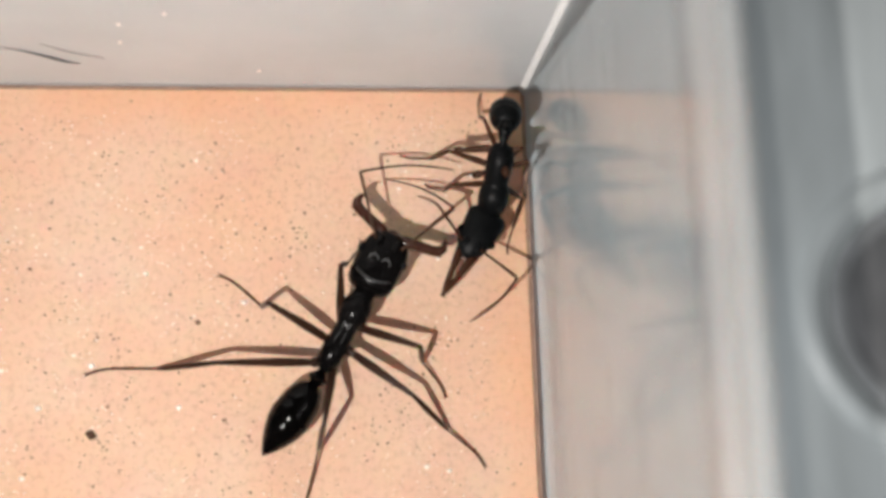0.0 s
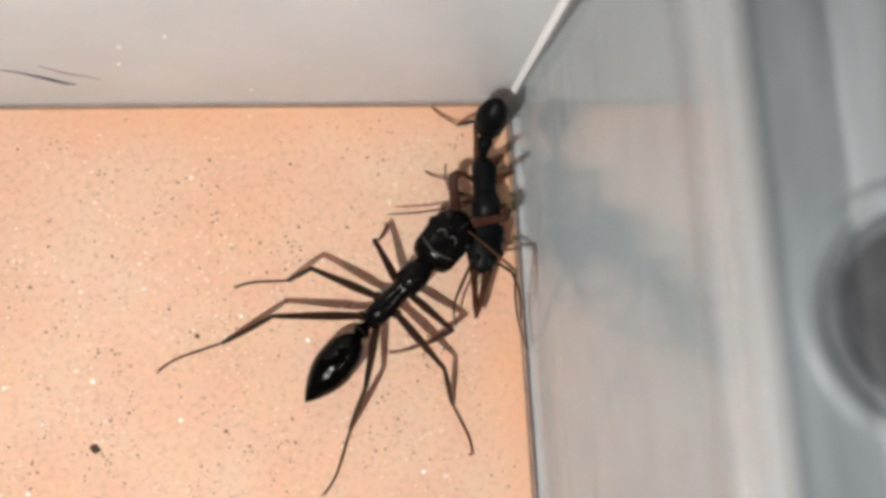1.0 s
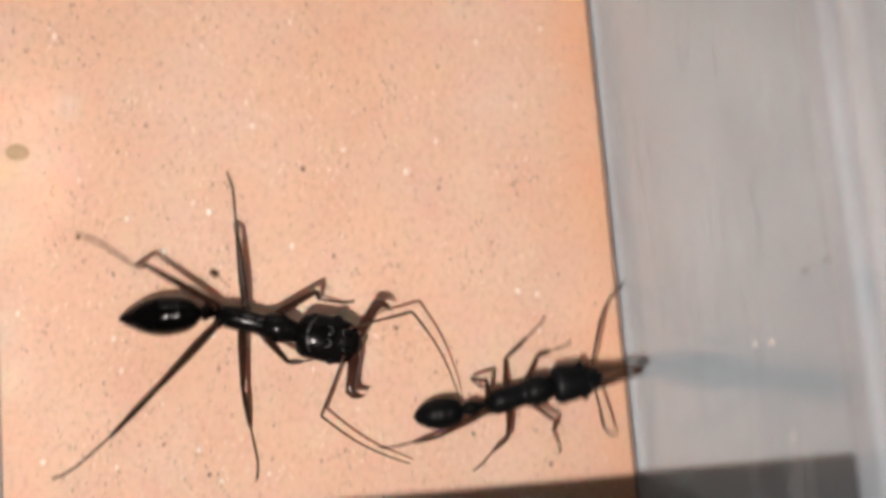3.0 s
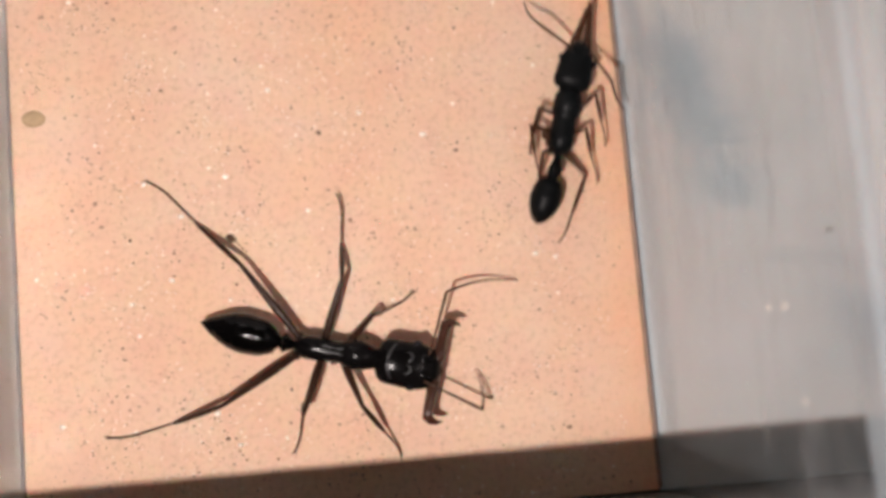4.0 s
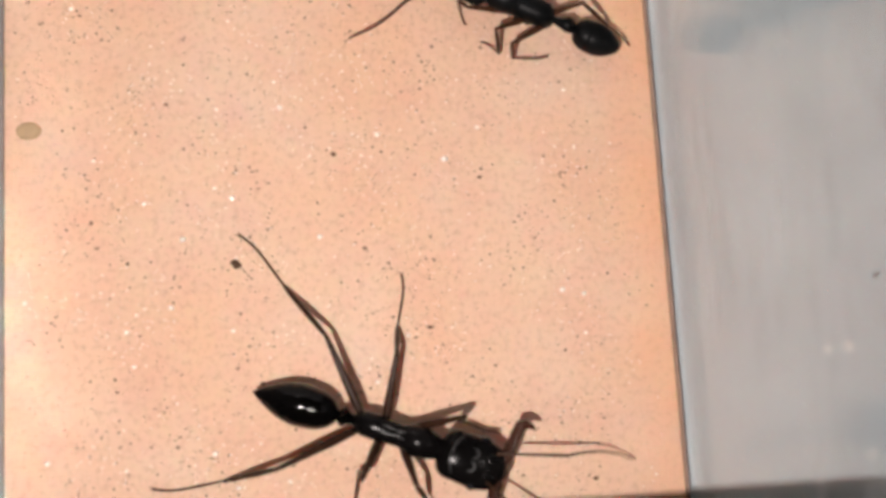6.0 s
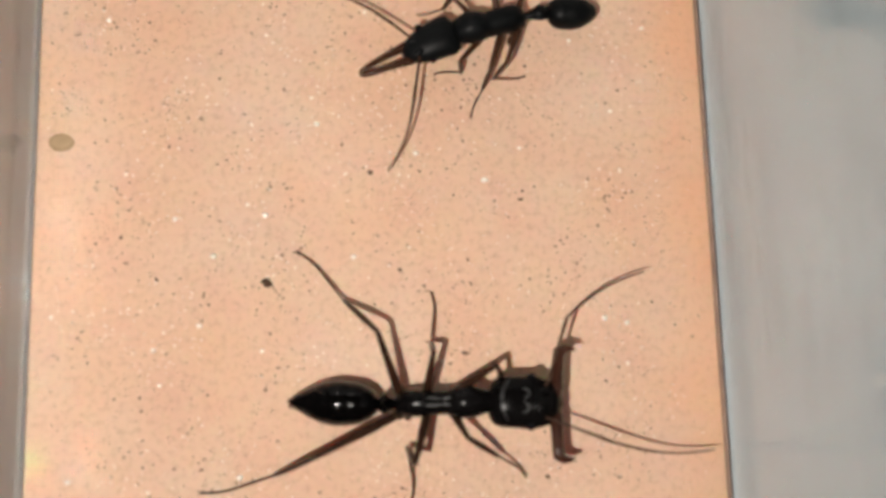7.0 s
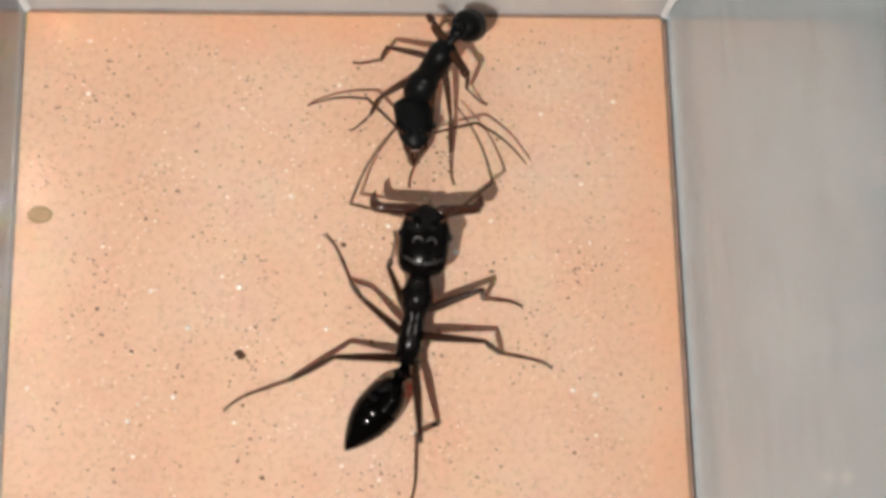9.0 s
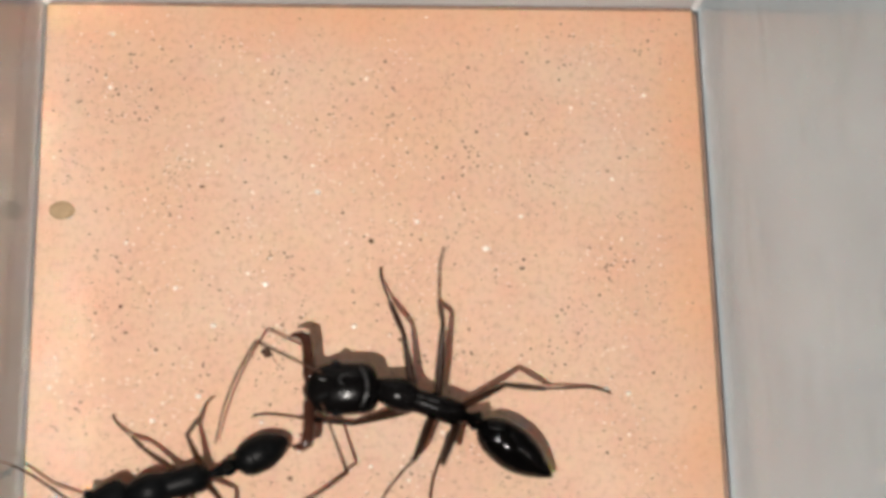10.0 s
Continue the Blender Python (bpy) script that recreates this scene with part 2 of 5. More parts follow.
# ---- the box ----
def box():
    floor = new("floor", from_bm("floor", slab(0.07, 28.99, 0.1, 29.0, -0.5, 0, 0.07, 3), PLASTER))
    tagged(floor, "peach plaster slab with dark specks and glitter", "floor", kind="structure")
    seam = new("floor_base", from_bm("floor_base", slab(0.02, SIDE - 0.02, 0.02, SIDE - 0.02, -0.78, -0.52), VOID))
    tagged(seam, "dark brown base under the plaster slab", "base", kind="structure")
    for name, (x0, x1, y0, y1) in (("trim_seam_east", (29.0, 29.19, 0.2, 28.9)), ("trim_seam_north", (0.1, 28.94, 29.01, 29.18)), ("trim_seam_west", (0.01, 0.06, 0.2, 28.9))):
        line = new(name, from_bm(name, slab(x0, x1, y0, y1, -0.51, -0.12), VOID))
        tagged(line, "dark gap where the plaster stops short of the plastic", "seam", kind="structure")
    t = 0.5
    walls = (
        ("wall_east", (SIDE, SIDE + t, 0, SIDE + t), CLEAR, "clear grey plastic box wall, glossy and scuffed"),
        ("wall_west", (-t, 0, 0, SIDE + t), CLEAR_WEST, "clear grey plastic box wall, glossy"),
        ("wall_north", (0, SIDE, SIDE, SIDE + t), CLEAR_BACK, "milky clear plastic box wall with smears"),
        # added opaque panel, wider than the box, sized to throw the front shadow
        ("shade_panel_south", (-12, SIDE + 32, -t, 0), PANEL, "low opaque dark panel added along the front to shade the floor"),
    )
    for name, (x0, x1, y0, y1), mat, label in walls:
        wall = new(name, from_bm(name, slab(x0, x1, y0, y1, -0.79, 21.0 if name == "shade_panel_south" else TALL - 2.6), mat))
        tagged(wall, label, "wall", kind="structure")
    # paler thick rim at the top
    for name, (x0, x1, y0, y1) in (("trim_east", (SIDE - 0.4, SIDE + 0.02, -0.6, SIDE + 0.6)), ("trim_west", (-0.42, -0.02, -0.6, SIDE + 0.6)), ("trim_north", (0.32, SIDE - 0.42, SIDE - 0.3, SIDE + 0.1))):
        lip = new(name, from_bm(name, slab(x0, x1, y0, y1, TALL - 2.6, TALL + 0.4, 0.18, 4), LIP, True))
        tagged(lip, "pale rounded rim of the clear plastic box", "rim", kind="structure")
    # upright moulded bead in the corners
    for name, x, y, s in (("trim_corner_east", SIDE, SIDE, (-1, -1)), ("trim_corner_west", 0, SIDE, (1, -1))):
        section = [(0.01, 0.01)] + [(0.01 + 0.25 * math.cos(i * math.pi / 20), 0.01 + 0.2 * math.sin(i * math.pi / 20)) for i in range(11)]
        n = len(section)
        verts = [(x + a * s[0], y + b * s[1], z) for z in (0.02, TALL) for a, b in section]
        bead = verts, [(i, (i + 1) % n, n + (i + 1) % n, n + i) for i in range(n)] + [tuple(range(n)), tuple(range(n, 2 * n))]
        tagged(new(name, mesh_of(name, *bead, BEAD)), "pale upright bead in the box corner", "corner bead", kind="structure")


def outside():
    g = new("ground", from_bm("ground", slab(-110, 150, -110, 140, -22, -0.8, 2.0, 3), TABLE))
    tagged(g, "blue grey table top", "table top", kind="structure")
    # frosted ledge beside the box, with a dark plug in a pale ring
    ledge = slab(SIDE + 0.75, SIDE + 42, -40, 70, 20.6, 22.6, 0.4, 3)
    tagged(new("side_ledge", from_bm("side_ledge", ledge, FROST)), "frosted blue grey plastic ledge beside the box", "ledge", kind="structure")
    plug = tagged(new("vent_plug"), "dark round plug in a pale raised ring on the ledge", "plug")
    turn = [(math.cos(2 * math.pi * i / 48), math.sin(2 * math.pi * i / 48)) for i in range(49)]
    part("pale_ring", mesh_of("pale_ring", *tube([(3.8 * c, 3.8 * s, -0.28) for c, s in turn], [0.55] * 49, 16), FROST), plug, "pale translucent rounded ring")
    part("plug_shoulder", mesh_of("plug_shoulder", *tube([(2.95 * c, 2.95 * s, -0.18) for c, s in turn], [0.36] * 49, 16), SHOULDER), plug, "mid grey rounded shoulder")
    dome = loft([(0.0, 2.75, 2.75, 0), (0.12, 2.7, 2.7, 0), (0.2, 2.2, 2.2, 0), (0.24, 0.3, 0.3, 0)], 40)
    part("plug_top", mesh_of("plug_top", [(y, z, x) for x, y, z in dome[0]], dome[1], HOLE), plug, "dark slightly domed top")
    plug.location = (36.55 * MM, 14.5 * MM, 22.6 * MM)


def grains(name, label, count, sizes, mat, seed, patch):
    """Tiny flat crystals set into the plaster, thicker in some patches: one object."""
    rng = random.Random(seed)
    verts, faces, done = [], [], 0
    while done < count:
        x, y = rng.uniform(0.5, SIDE - 0.6), rng.uniform(0.4, SIDE - 0.6)
        thick = noise.noise(Vector((x * patch, y * patch, seed))) * 1.9 + 0.34
        rim = min(1.0, (SIDE - x) / 4.5, (SIDE - y) / 3.0, (x + 1.2) / 3.5)
        if rng.random() > thick * rim:
            continue
        r = rng.uniform(*sizes) * (1.8 if rng.random() < 0.025 else 1.0)
        turn, n = rng.uniform(0, 6.28), len(verts)
        squash = rng.uniform(0.35, 1.0)
        for k in range(6):
            a = turn + k * math.pi / 3
            rr = r * rng.uniform(0.75, 1.2)
            verts.append((x + rr * math.cos(a), y + rr * squash * math.sin(a), -0.01))
        verts.append((x + r * rng.uniform(-0.3, 0.3), y + r * rng.uniform(-0.3, 0.3), r * rng.uniform(0.25, 0.6)))
        faces += [(n + k, n + (k + 1) % 6, n + 6) for k in range(6)]
        done += 1
    ob = new(name, mesh_of(name, verts, faces, mat, False))
    return tagged(ob, label, "grains", kind="stuff")


def lump(name, label, x, y, r, mat, seed, flat=0.6, long=1.0, category="crumb", rough=0.22):
    rng = random.Random(seed)
    v, f = blob(0, 0, 0, r * long, r, r * flat, 7 if rough > 0.1 else 14)
    v = [(a * rng.uniform(1 - rough, 1 + rough) + x, c * rng.uniform(1 - rough, 1 + rough) + y, max(e * rng.uniform(1 - rough, 1 + rough), -0.02)) for a, c, e in v]
    return tagged(new(name, mesh_of(name, v, f, mat)), label, category)


def strand(name, label, points, radii, mat):
    return tagged(new(name, mesh_of(name, *tube(points, radii, 6), mat)), label, "fibre")


CRYSTALS = (
    (7.55, 14.62, 0.11), (9.71, 16.38, 0.1), (11.92, 20.44, 0.1), (24.13, 11.76, 0.1), (26.51, 24.91, 0.08), (5.11, 10.68, 0.09), (14.1, 8.66, 0.07), (25.03, 9.8, 0.06),
    (9.58, 10.55, 0.07), (19.17, 17.88, 0.12), (20.75, 19.32, 0.08), (6.98, 11.65, 0.09), (15.67, 8.06, 0.07), (3.82, 18.2, 0.07), (2.93, 25.16, 0.08), (16.2, 19.1, 0.09),
    (13.44, 14.52, 0.09), (5.39, 9.19, 0.08), (25.09, 11.54, 0.09), (8.68, 5.38, 0.1), (1.81, 5.35, 0.1), (11.7, 21.62, 0.07), (9.63, 3.89, 0.08), (5.93, 16.23, 0.08),
)


def litter():
    grains("dark_grains", "fine brown grains set in the peach plaster", 1800, (0.025, 0.06), SPECK, 3, 0.3)
    grains("coarse_grains", "coarser dark brown grains in loose clusters in the plaster", 950, (0.05, 0.095), SPECK, 14, 0.42)
    grains("pale_crystals", "fine glittering pale crystals set in the peach plaster", 1700, (0.03, 0.075), SPARK, 8, 0.3)
    lump("dirt_crumb", "dark brown crumb of dirt on the plaster", 9.8, 13.42, 0.165, CRUMB, 5, 0.8, 1.15, "crumb", 0.55)
    for i, (x, y, r) in enumerate(((9.45, 13.2, 0.06), (9.2, 13.3, 0.045), (5.19, 13.63, 0.11), (24.05, 15.8, 0.1), (15.23, 25.18, 0.1), (18.9, 21.6, 0.09))):
        lump("dirt_speck", "tiny dark brown speck on the plaster", x, y, r * 0.65, SPECK if i > 2 else CRUMB, 20 + i)
    for i, (x, y, r) in enumerate(CRYSTALS):
        lump("pale_crystal", "bright pale crystal on the plaster", x, y, r, SPARK, 40 + i, 0.6, 1.2, "crystal", 0.4)
    lump("olive_residue", "dried olive green residue on the plaster near the wall", 1.1, 19.62, 0.4, STAIN, 9, 0.45, 1.3, "residue", 0.06)
    strand("hair", "thin grey hair stuck to the clear wall", [(SIDE - 0.04, 13.4, 17.7), (SIDE - 0.04, 12.8, 17.2), (SIDE - 0.04, 12.1, 17.2), (SIDE - 0.04, 11.4, 17.5), (SIDE - 0.04, 10.0, 17.0)], [0.009, 0.013, 0.013, 0.013, 0.008], FIBRE)
    strand("fibre", "dark curled fibre stuck to the milky wall", [(6.2, SIDE - 0.05, 4.6), (7.2, SIDE - 0.05, 4.15), (8.2, SIDE - 0.05, 3.4), (8.8, SIDE - 0.05, 2.9), (9.3, SIDE - 0.05, 2.75)], [0.012, 0.03, 0.07, 0.05, 0.012], FIBRE)
    strand("fibre", "thin grey fibre stuck to the milky wall", [(8.0, SIDE - 0.05, 5.0), (9.0, SIDE - 0.05, 4.1), (10.4, SIDE - 0.05, 3.4)], [0.01, 0.02, 0.008], FIBRE)
    # glints on both walls, put into the pale colour of tiny beads
    for y, z, long in ((7.26, 15.8, 1.5), (7.18, 17.3, 2.4), (3.84, 18.1, 1.0)):
        drop = blob(0, 0, 0, 0.06, 0.09, 0.1 * long, 6)
        ob = new("glint_bead", mesh_of("glint_bead", [(a + SIDE - 0.03, c + y, e + z) for a, c, e in drop[0]], drop[1], SPARK))
        tagged(ob, "tiny pale bead set in for a glint on the clear wall", "droplet")
    for x, z in ((11.3, 5.2), (13.4, 8.2), (11.5, 7.1), (16.9, 2.0)):
        drop = blob(0, 0, 0, 0.08, 0.04, 0.08, 6)
        ob = new("glint_bead", mesh_of("glint_bead", [(a + x, c + SIDE - 0.03, e + z) for a, c, e in drop[0]], drop[1], SPARK))
        tagged(ob, "tiny pale bead set in for a glint on the milky wall", "droplet")


# ---- ants ----
PLAN = {
    "front": (2.35, 0.42, -0.45),
    "middle": (1.3, 0.42, -0.45),
    "hind": (0.25, 0.34, -0.35),
}
ORDER = [(side, which) for side in (1, -1) for which in ("front", "middle", "hind")]


def ant(k, spec, label, shell, ridged, legs, jaws, body=(3.75, 2.95, 4.35), stout=1.0, stalk=1.0, reach=1.0, taper=0.0, slim=1.0):
    """An ant as an Empty with its parts; spec gives the leg lengths. Returns the root and its moving parts."""
    root = tagged(new("ant"), label, "ant", group="fighting ants")
    lt, lh, lg = body
    pts = {}

    def add(key, name, piece, mat, note=""):
        pts[key] = part(name, mesh_of(name, *piece, mat), root, note)

    # thorax from the waist at 0 to the neck, with a high front shield and a narrow middle
    u = lt / 3.75
    rings = [(0.0, 0.2, 0.2, -0.12), (0.12, 0.38, 0.38, -0.1), (0.5, 0.48, 0.5, 0.0), (1.0, 0.5, 0.52, 0.02), (1.5, 0.46, 0.48, 0.0), (1.95, 0.42, 0.46, 0.0), (2.12, 0.42, 0.43, -0.01), (2.3, 0.53, 0.52, 0.05), (2.6, 0.64, 0.6, 0.1), (2.95, 0.66, 0.62, 0.12), (3.25, 0.6, 0.54, 0.1), (3.5, 0.5, 0.44, 0.06), (3.75, 0.42, 0.36, 0.03), (3.95, 0.34, 0.28, 0.0)]
    even = 0.75 if k == 1 else 0.45
    rings = [(x, 0.5 + (w - 0.5) * even if 0.2 < x < 3.6 else w, 0.48 + (d - 0.48) * even if 0.2 < x < 3.6 else d, z) for x, w, d, z in rings]
    thorax = loft(rings, 18)
    thorax = ([(x * u, y * k * stout, z * k * stout) for x, y, z in thorax[0]], thorax[1])
    add("thorax", "thorax", thorax, ridged)
    if k == 1:
        for s in (1, -1):
            line = [(x * u, s * y, on_top(rings, x, y, 2.0) + 0.005) for x, y in ((0.35, 0.1), (0.9, 0.13), (1.5, 0.14), (1.95, 0.1), (2.25, 0.14), (2.6, 0.24), (2.95, 0.26), (3.2, 0.18), (3.35, 0.06))]
            part("dorsal_ridge", mesh_of("dorsal_ridge", *tube(line, [0.015, 0.045, 0.05, 0.04, 0.045, 0.055, 0.055, 0.045, 0.015], 7), RIDGE), pts["thorax"])
    node = joined(loft([(-0.72, 0.12, 0.12, -0.15), (-0.62, 0.2, 0.2, -0.12), (-0.5, 0.3, 0.42, 0.05), (-0.36, 0.32, 0.55, 0.16), (-0.22, 0.22, 0.32, 0.0), (-0.05, 0.15, 0.15, -0.12), (0.06, 0.12, 0.12, -0.12)], 14), tube([(-0.4, 0, 0.62 * 1), (-0.46, 0, 0.85), (-0.5, 0, 1.0)], [0.12, 0.06, 0.01], 6))
    node = ([(x * stalk, y * (1.25 if k == 1 else 0.9) * stout, z * (1 if k == 1 else 0.8)) for x, y, z in node[0]], node[1])
    add("petiole", "petiole", moved(node, k=k), shell)
    g = (lg - 0.6 * k * stalk) / 3.8
    rings = []
    for x, w in ((0.0, 0.14), (-0.12, 0.42), (-0.35, 0.7), (-0.75, 0.93), (-1.15, 1.02), (-1.22, 1.0), (-1.28, 1.03), (-1.8, 1.06), (-2.15, 1.0), (-2.2, 0.97), (-2.26, 0.98), (-2.7, 0.8), (-2.95, 0.67), (-3.0, 0.63), (-3.3, 0.45), (-3.6, 0.22), (-3.8, 0.03)):
        w = w if k == 1 or x < -3.7 else min(1.06, w ** 0.7)
        rings.append((x * g, w * (0.87 if k == 1 else 0.93) * k, w * 0.88 * k, -0.1 * k + 0.02 * x))
    add("gaster", "gaster", loft(list(reversed(rings)), 22), shell, "glossy black abdomen")
    # head from the neck at 0 to the clypeus
    h = lh / 2.95
    skull = [(-0.02, 0.34, 0.28, 0.0), (0.05, 0.64, 0.44, 0.03), (0.18, 0.86, 0.57, 0.06), (0.38, 0.99, 0.67, 0.09), (0.62, 1.04, 0.71, 0.1), (0.95, 1.05, 0.72, 0.1), (1.3, 1.07, 0.71, 0.08), (1.7, 1.08, 0.67, 0.05), (2.05, 1.04, 0.61, 0.02), (2.35, 0.95, 0.53, -0.02), (2.6, 0.82, 0.44, -0.05), (2.8, 0.62, 0.32, -0.08), (2.95, 0.3, 0.16, -0.1)]
    round_by = 2.1 if k == 1 else 2.05
    head = loft(skull, 24, round_by)
    lean = 0.0 if k == 1 else 0.16
    head = ([(x * h, y * k * ((1.0 if k == 1 else 1.22) - lean * x), z * k) for x, y, z in head[0]], head[1])
    add("head", "head", head, ridged, "black ridged head")
    hd = pts["head"]
    wide = 1.0 if k == 1 else 1.04
    for s in (1, -1):
        part("eye", mesh_of("eye", *blob(1.72 * h, s * 1.0 * k * wide, 0.28 * k, 0.22 * k, 0.16 * k, 0.24 * k), EYE), hd, "small glossy compound eye")
        part("frontal_lobe", mesh_of("frontal_lobe", *moved(blob(0, 0, 0, 0.42, 0.2, 0.14, 8), 2.2 * h, s * 0.36 * k, 0.5 * k, s * 14, k), shell), hd)
        if k == 1:
            arc = [(0.5 + 0.42 * y * y, y) for y in (0.0, 0.2, 0.4, 0.58, 0.72, 0.82)]
            line = [(x * h, s * y, on_top(skull, x, y, 2.1) + 0.01) for x, y in arc]
            part("occipital_ridge", mesh_of("occipital_ridge", *tube(line, [0.06, 0.06, 0.06, 0.055, 0.045, 0.01], 8), RIDGE), hd)
            line = [(x * h, s * y, on_top(skull, x, y, 2.1) + 0.005) for x, y in ((1.38, 0.06), (1.55, 0.16), (1.6, 0.3), (1.5, 0.44), (1.3, 0.5))]
            part("brow_ridge", mesh_of("brow_ridge", *tube(line, [0.012, 0.045, 0.05, 0.045, 0.01], 8), RIDGE), hd)
    part("labrum", mesh_of("labrum", *blob(2.86 * h, 0, -0.1 * k, 0.2 * k, 0.34 * k, 0.12 * k), jaws if k == 1 else MOUTH), hd)
    # long straight jaws with a hooked, toothed tip
    for s, key in ((1, "jaw_l"), (-1, "jaw_r")):
        bend = 1.0 if taper < 0.3 else 0.15
        rod = tube([(-0.12, 0, 0), (0.2, -0.03 * s, 0), (0.9, -0.02 * s, 0.02), (1.6, 0, 0.02), (1.95, -0.03 * s, 0.0), (2.14, -0.26 * s * bend, -0.03), (2.17 + 0.06 * (1 - bend), -0.58 * s * bend, -0.05), (2.08 + 0.18 * (1 - bend), -0.84 * s * bend, -0.06)], [r * slim * (1 - taper * i / 7) for i, r in enumerate((0.22, 0.26, 0.22, 0.21, 0.24, 0.18, 0.1, 0.015))], 10)
        teeth = [tube([(x, -0.1 * s * bend, 0), (x + 0.02, -0.28 * s * bend, -0.02)], [0.07 * (1 - taper), 0.01], 6) for x in (1.2, 1.45, 1.7, 1.9)]
        add(key, "mandible", moved(joined(rod, *teeth), k=k * reach), jaws, "long toothed jaw")
    sc, fu = spec["feeler"]
    coat, thick = (FEELER, 1.0) if k == 1 else (legs, 1.4)
    for s, key in ((1, "l"), (-1, "r")):
        add("scape_" + key, "scape", tube([(0, 0, 0), (0.15, 0, 0.02), (sc * 0.5, 0, 0.05), (sc * 0.9, 0, 0.02), (sc, 0, 0)], [v * k * thick for v in (0.07, 0.05, 0.06, 0.075, 0.06)], 8), coat)
        joints, radii = [], []
        for i in range(12):
            a, b = fu * i / 12, fu * (i + 0.9) / 12
            bow = lambda x: s * 0.26 * k * math.sin(math.pi * x / fu)
            r = (0.062 - 0.0022 * i) * k * thick
            joints += [(a, bow(a), 0), (a + (b - a) * 0.3, bow(a + (b - a) * 0.3), 0), (b, bow(b), 0)]
            radii += [r * 0.75, r, r * 1.02]
        radii[-1] = 0.012
        add("lash_" + key, "funiculus", tube(joints, radii, 7), coat, "thin jointed feeler tip")
    for (s, which) in ORDER:
        l1, l2, l3 = spec[which]
        key = ("l" if s > 0 else "r") + which
        add("femur_" + key, "femur", tube([(-0.35, 0, -0.05), (-0.1, 0, 0), (0.05, 0, 0), (0.3, 0, 0), (l1 * 0.35, 0, 0.03), (l1 * 0.7, 0, 0.02), (l1 * 0.95, 0, 0), (l1 + 0.03, 0, 0)], [v * k * 1.12 for v in (0.15, 0.22, 0.14, 0.16, 0.18, 0.135, 0.1, 0.085)], 10), legs)
        add("tibia_" + key, "tibia", joined(tube([(-0.04, 0, 0), (0.12, 0, 0), (l2 * 0.4, 0, 0.01), (l2 * 0.85, 0, 0), (l2, 0, 0)], [v * k * 1.14 for v in (0.075, 0.09, 0.12, 0.1, 0.075)], 9), tube([(l2 * 0.97, 0, -0.04), (l2 + 0.22 * k, 0.05, -0.12 * k)], [0.03 * k, 0.008], 5)), legs)
        marks, radii = [(-0.03, 0, 0)], [0.055 * k]
        for a in (0.0, 0.48, 0.64, 0.77, 0.88):
            b = {0.0: 0.47, 0.48: 0.63, 0.64: 0.76, 0.77: 0.87, 0.88: 0.97}[a]
            hook = lambda q: s * 0.5 * l3 * max(0.0, q - 0.55) ** 2
            marks += [(a * l3 + 0.01, hook(a), 0), (b * l3, hook(b), 0)]
            radii += [0.045 * k, 0.062 * k]
        claws = [tube([(l3 * 0.96, hook(0.96), 0), (l3 * 0.99, hook(0.99) + 0.07 * q * k, 0.01), (l3 * 1.01 + 0.05, hook(1) + 0.1 * q * k, -0.04)], [0.03 * k, 0.022 * k, 0.006], 5) for q in (1, -1)]
        add("tarsus_" + key, "tarsus", joined(tube(marks, radii, 7), *claws), FEELER if legs is LEG else legs)
    return root, pts


SPEC_BIG = {"front": (2.9, 2.3, 1.9), "middle": (3.2, 2.75, 2.4), "hind": (4.0, 3.6, 3.1), "feeler": (2.9, 4.8)}
SPEC_SMALL = {"front": (2.0, 1.4, 1.2), "middle": (2.2, 1.6, 1.4), "hind": (2.7, 1.95, 1.6), "feeler": (2.2, 3.1)}


# ---- how the ants move, in millimetres ----
def frame_of(x, up=(0, 0, 1)):
    x = x.normalized()
    y = Vector(up).cross(x)
    y = y.normalized() if y.length > 1e-6 else Vector((0, 1, 0))
    return Matrix((x, y, x.cross(y))).transposed()


def placed(at, turn):
    m = turn.to_4x4()
    m.translation = at
    return m


def aimed(a, b):
    return placed(a, frame_of(b - a))


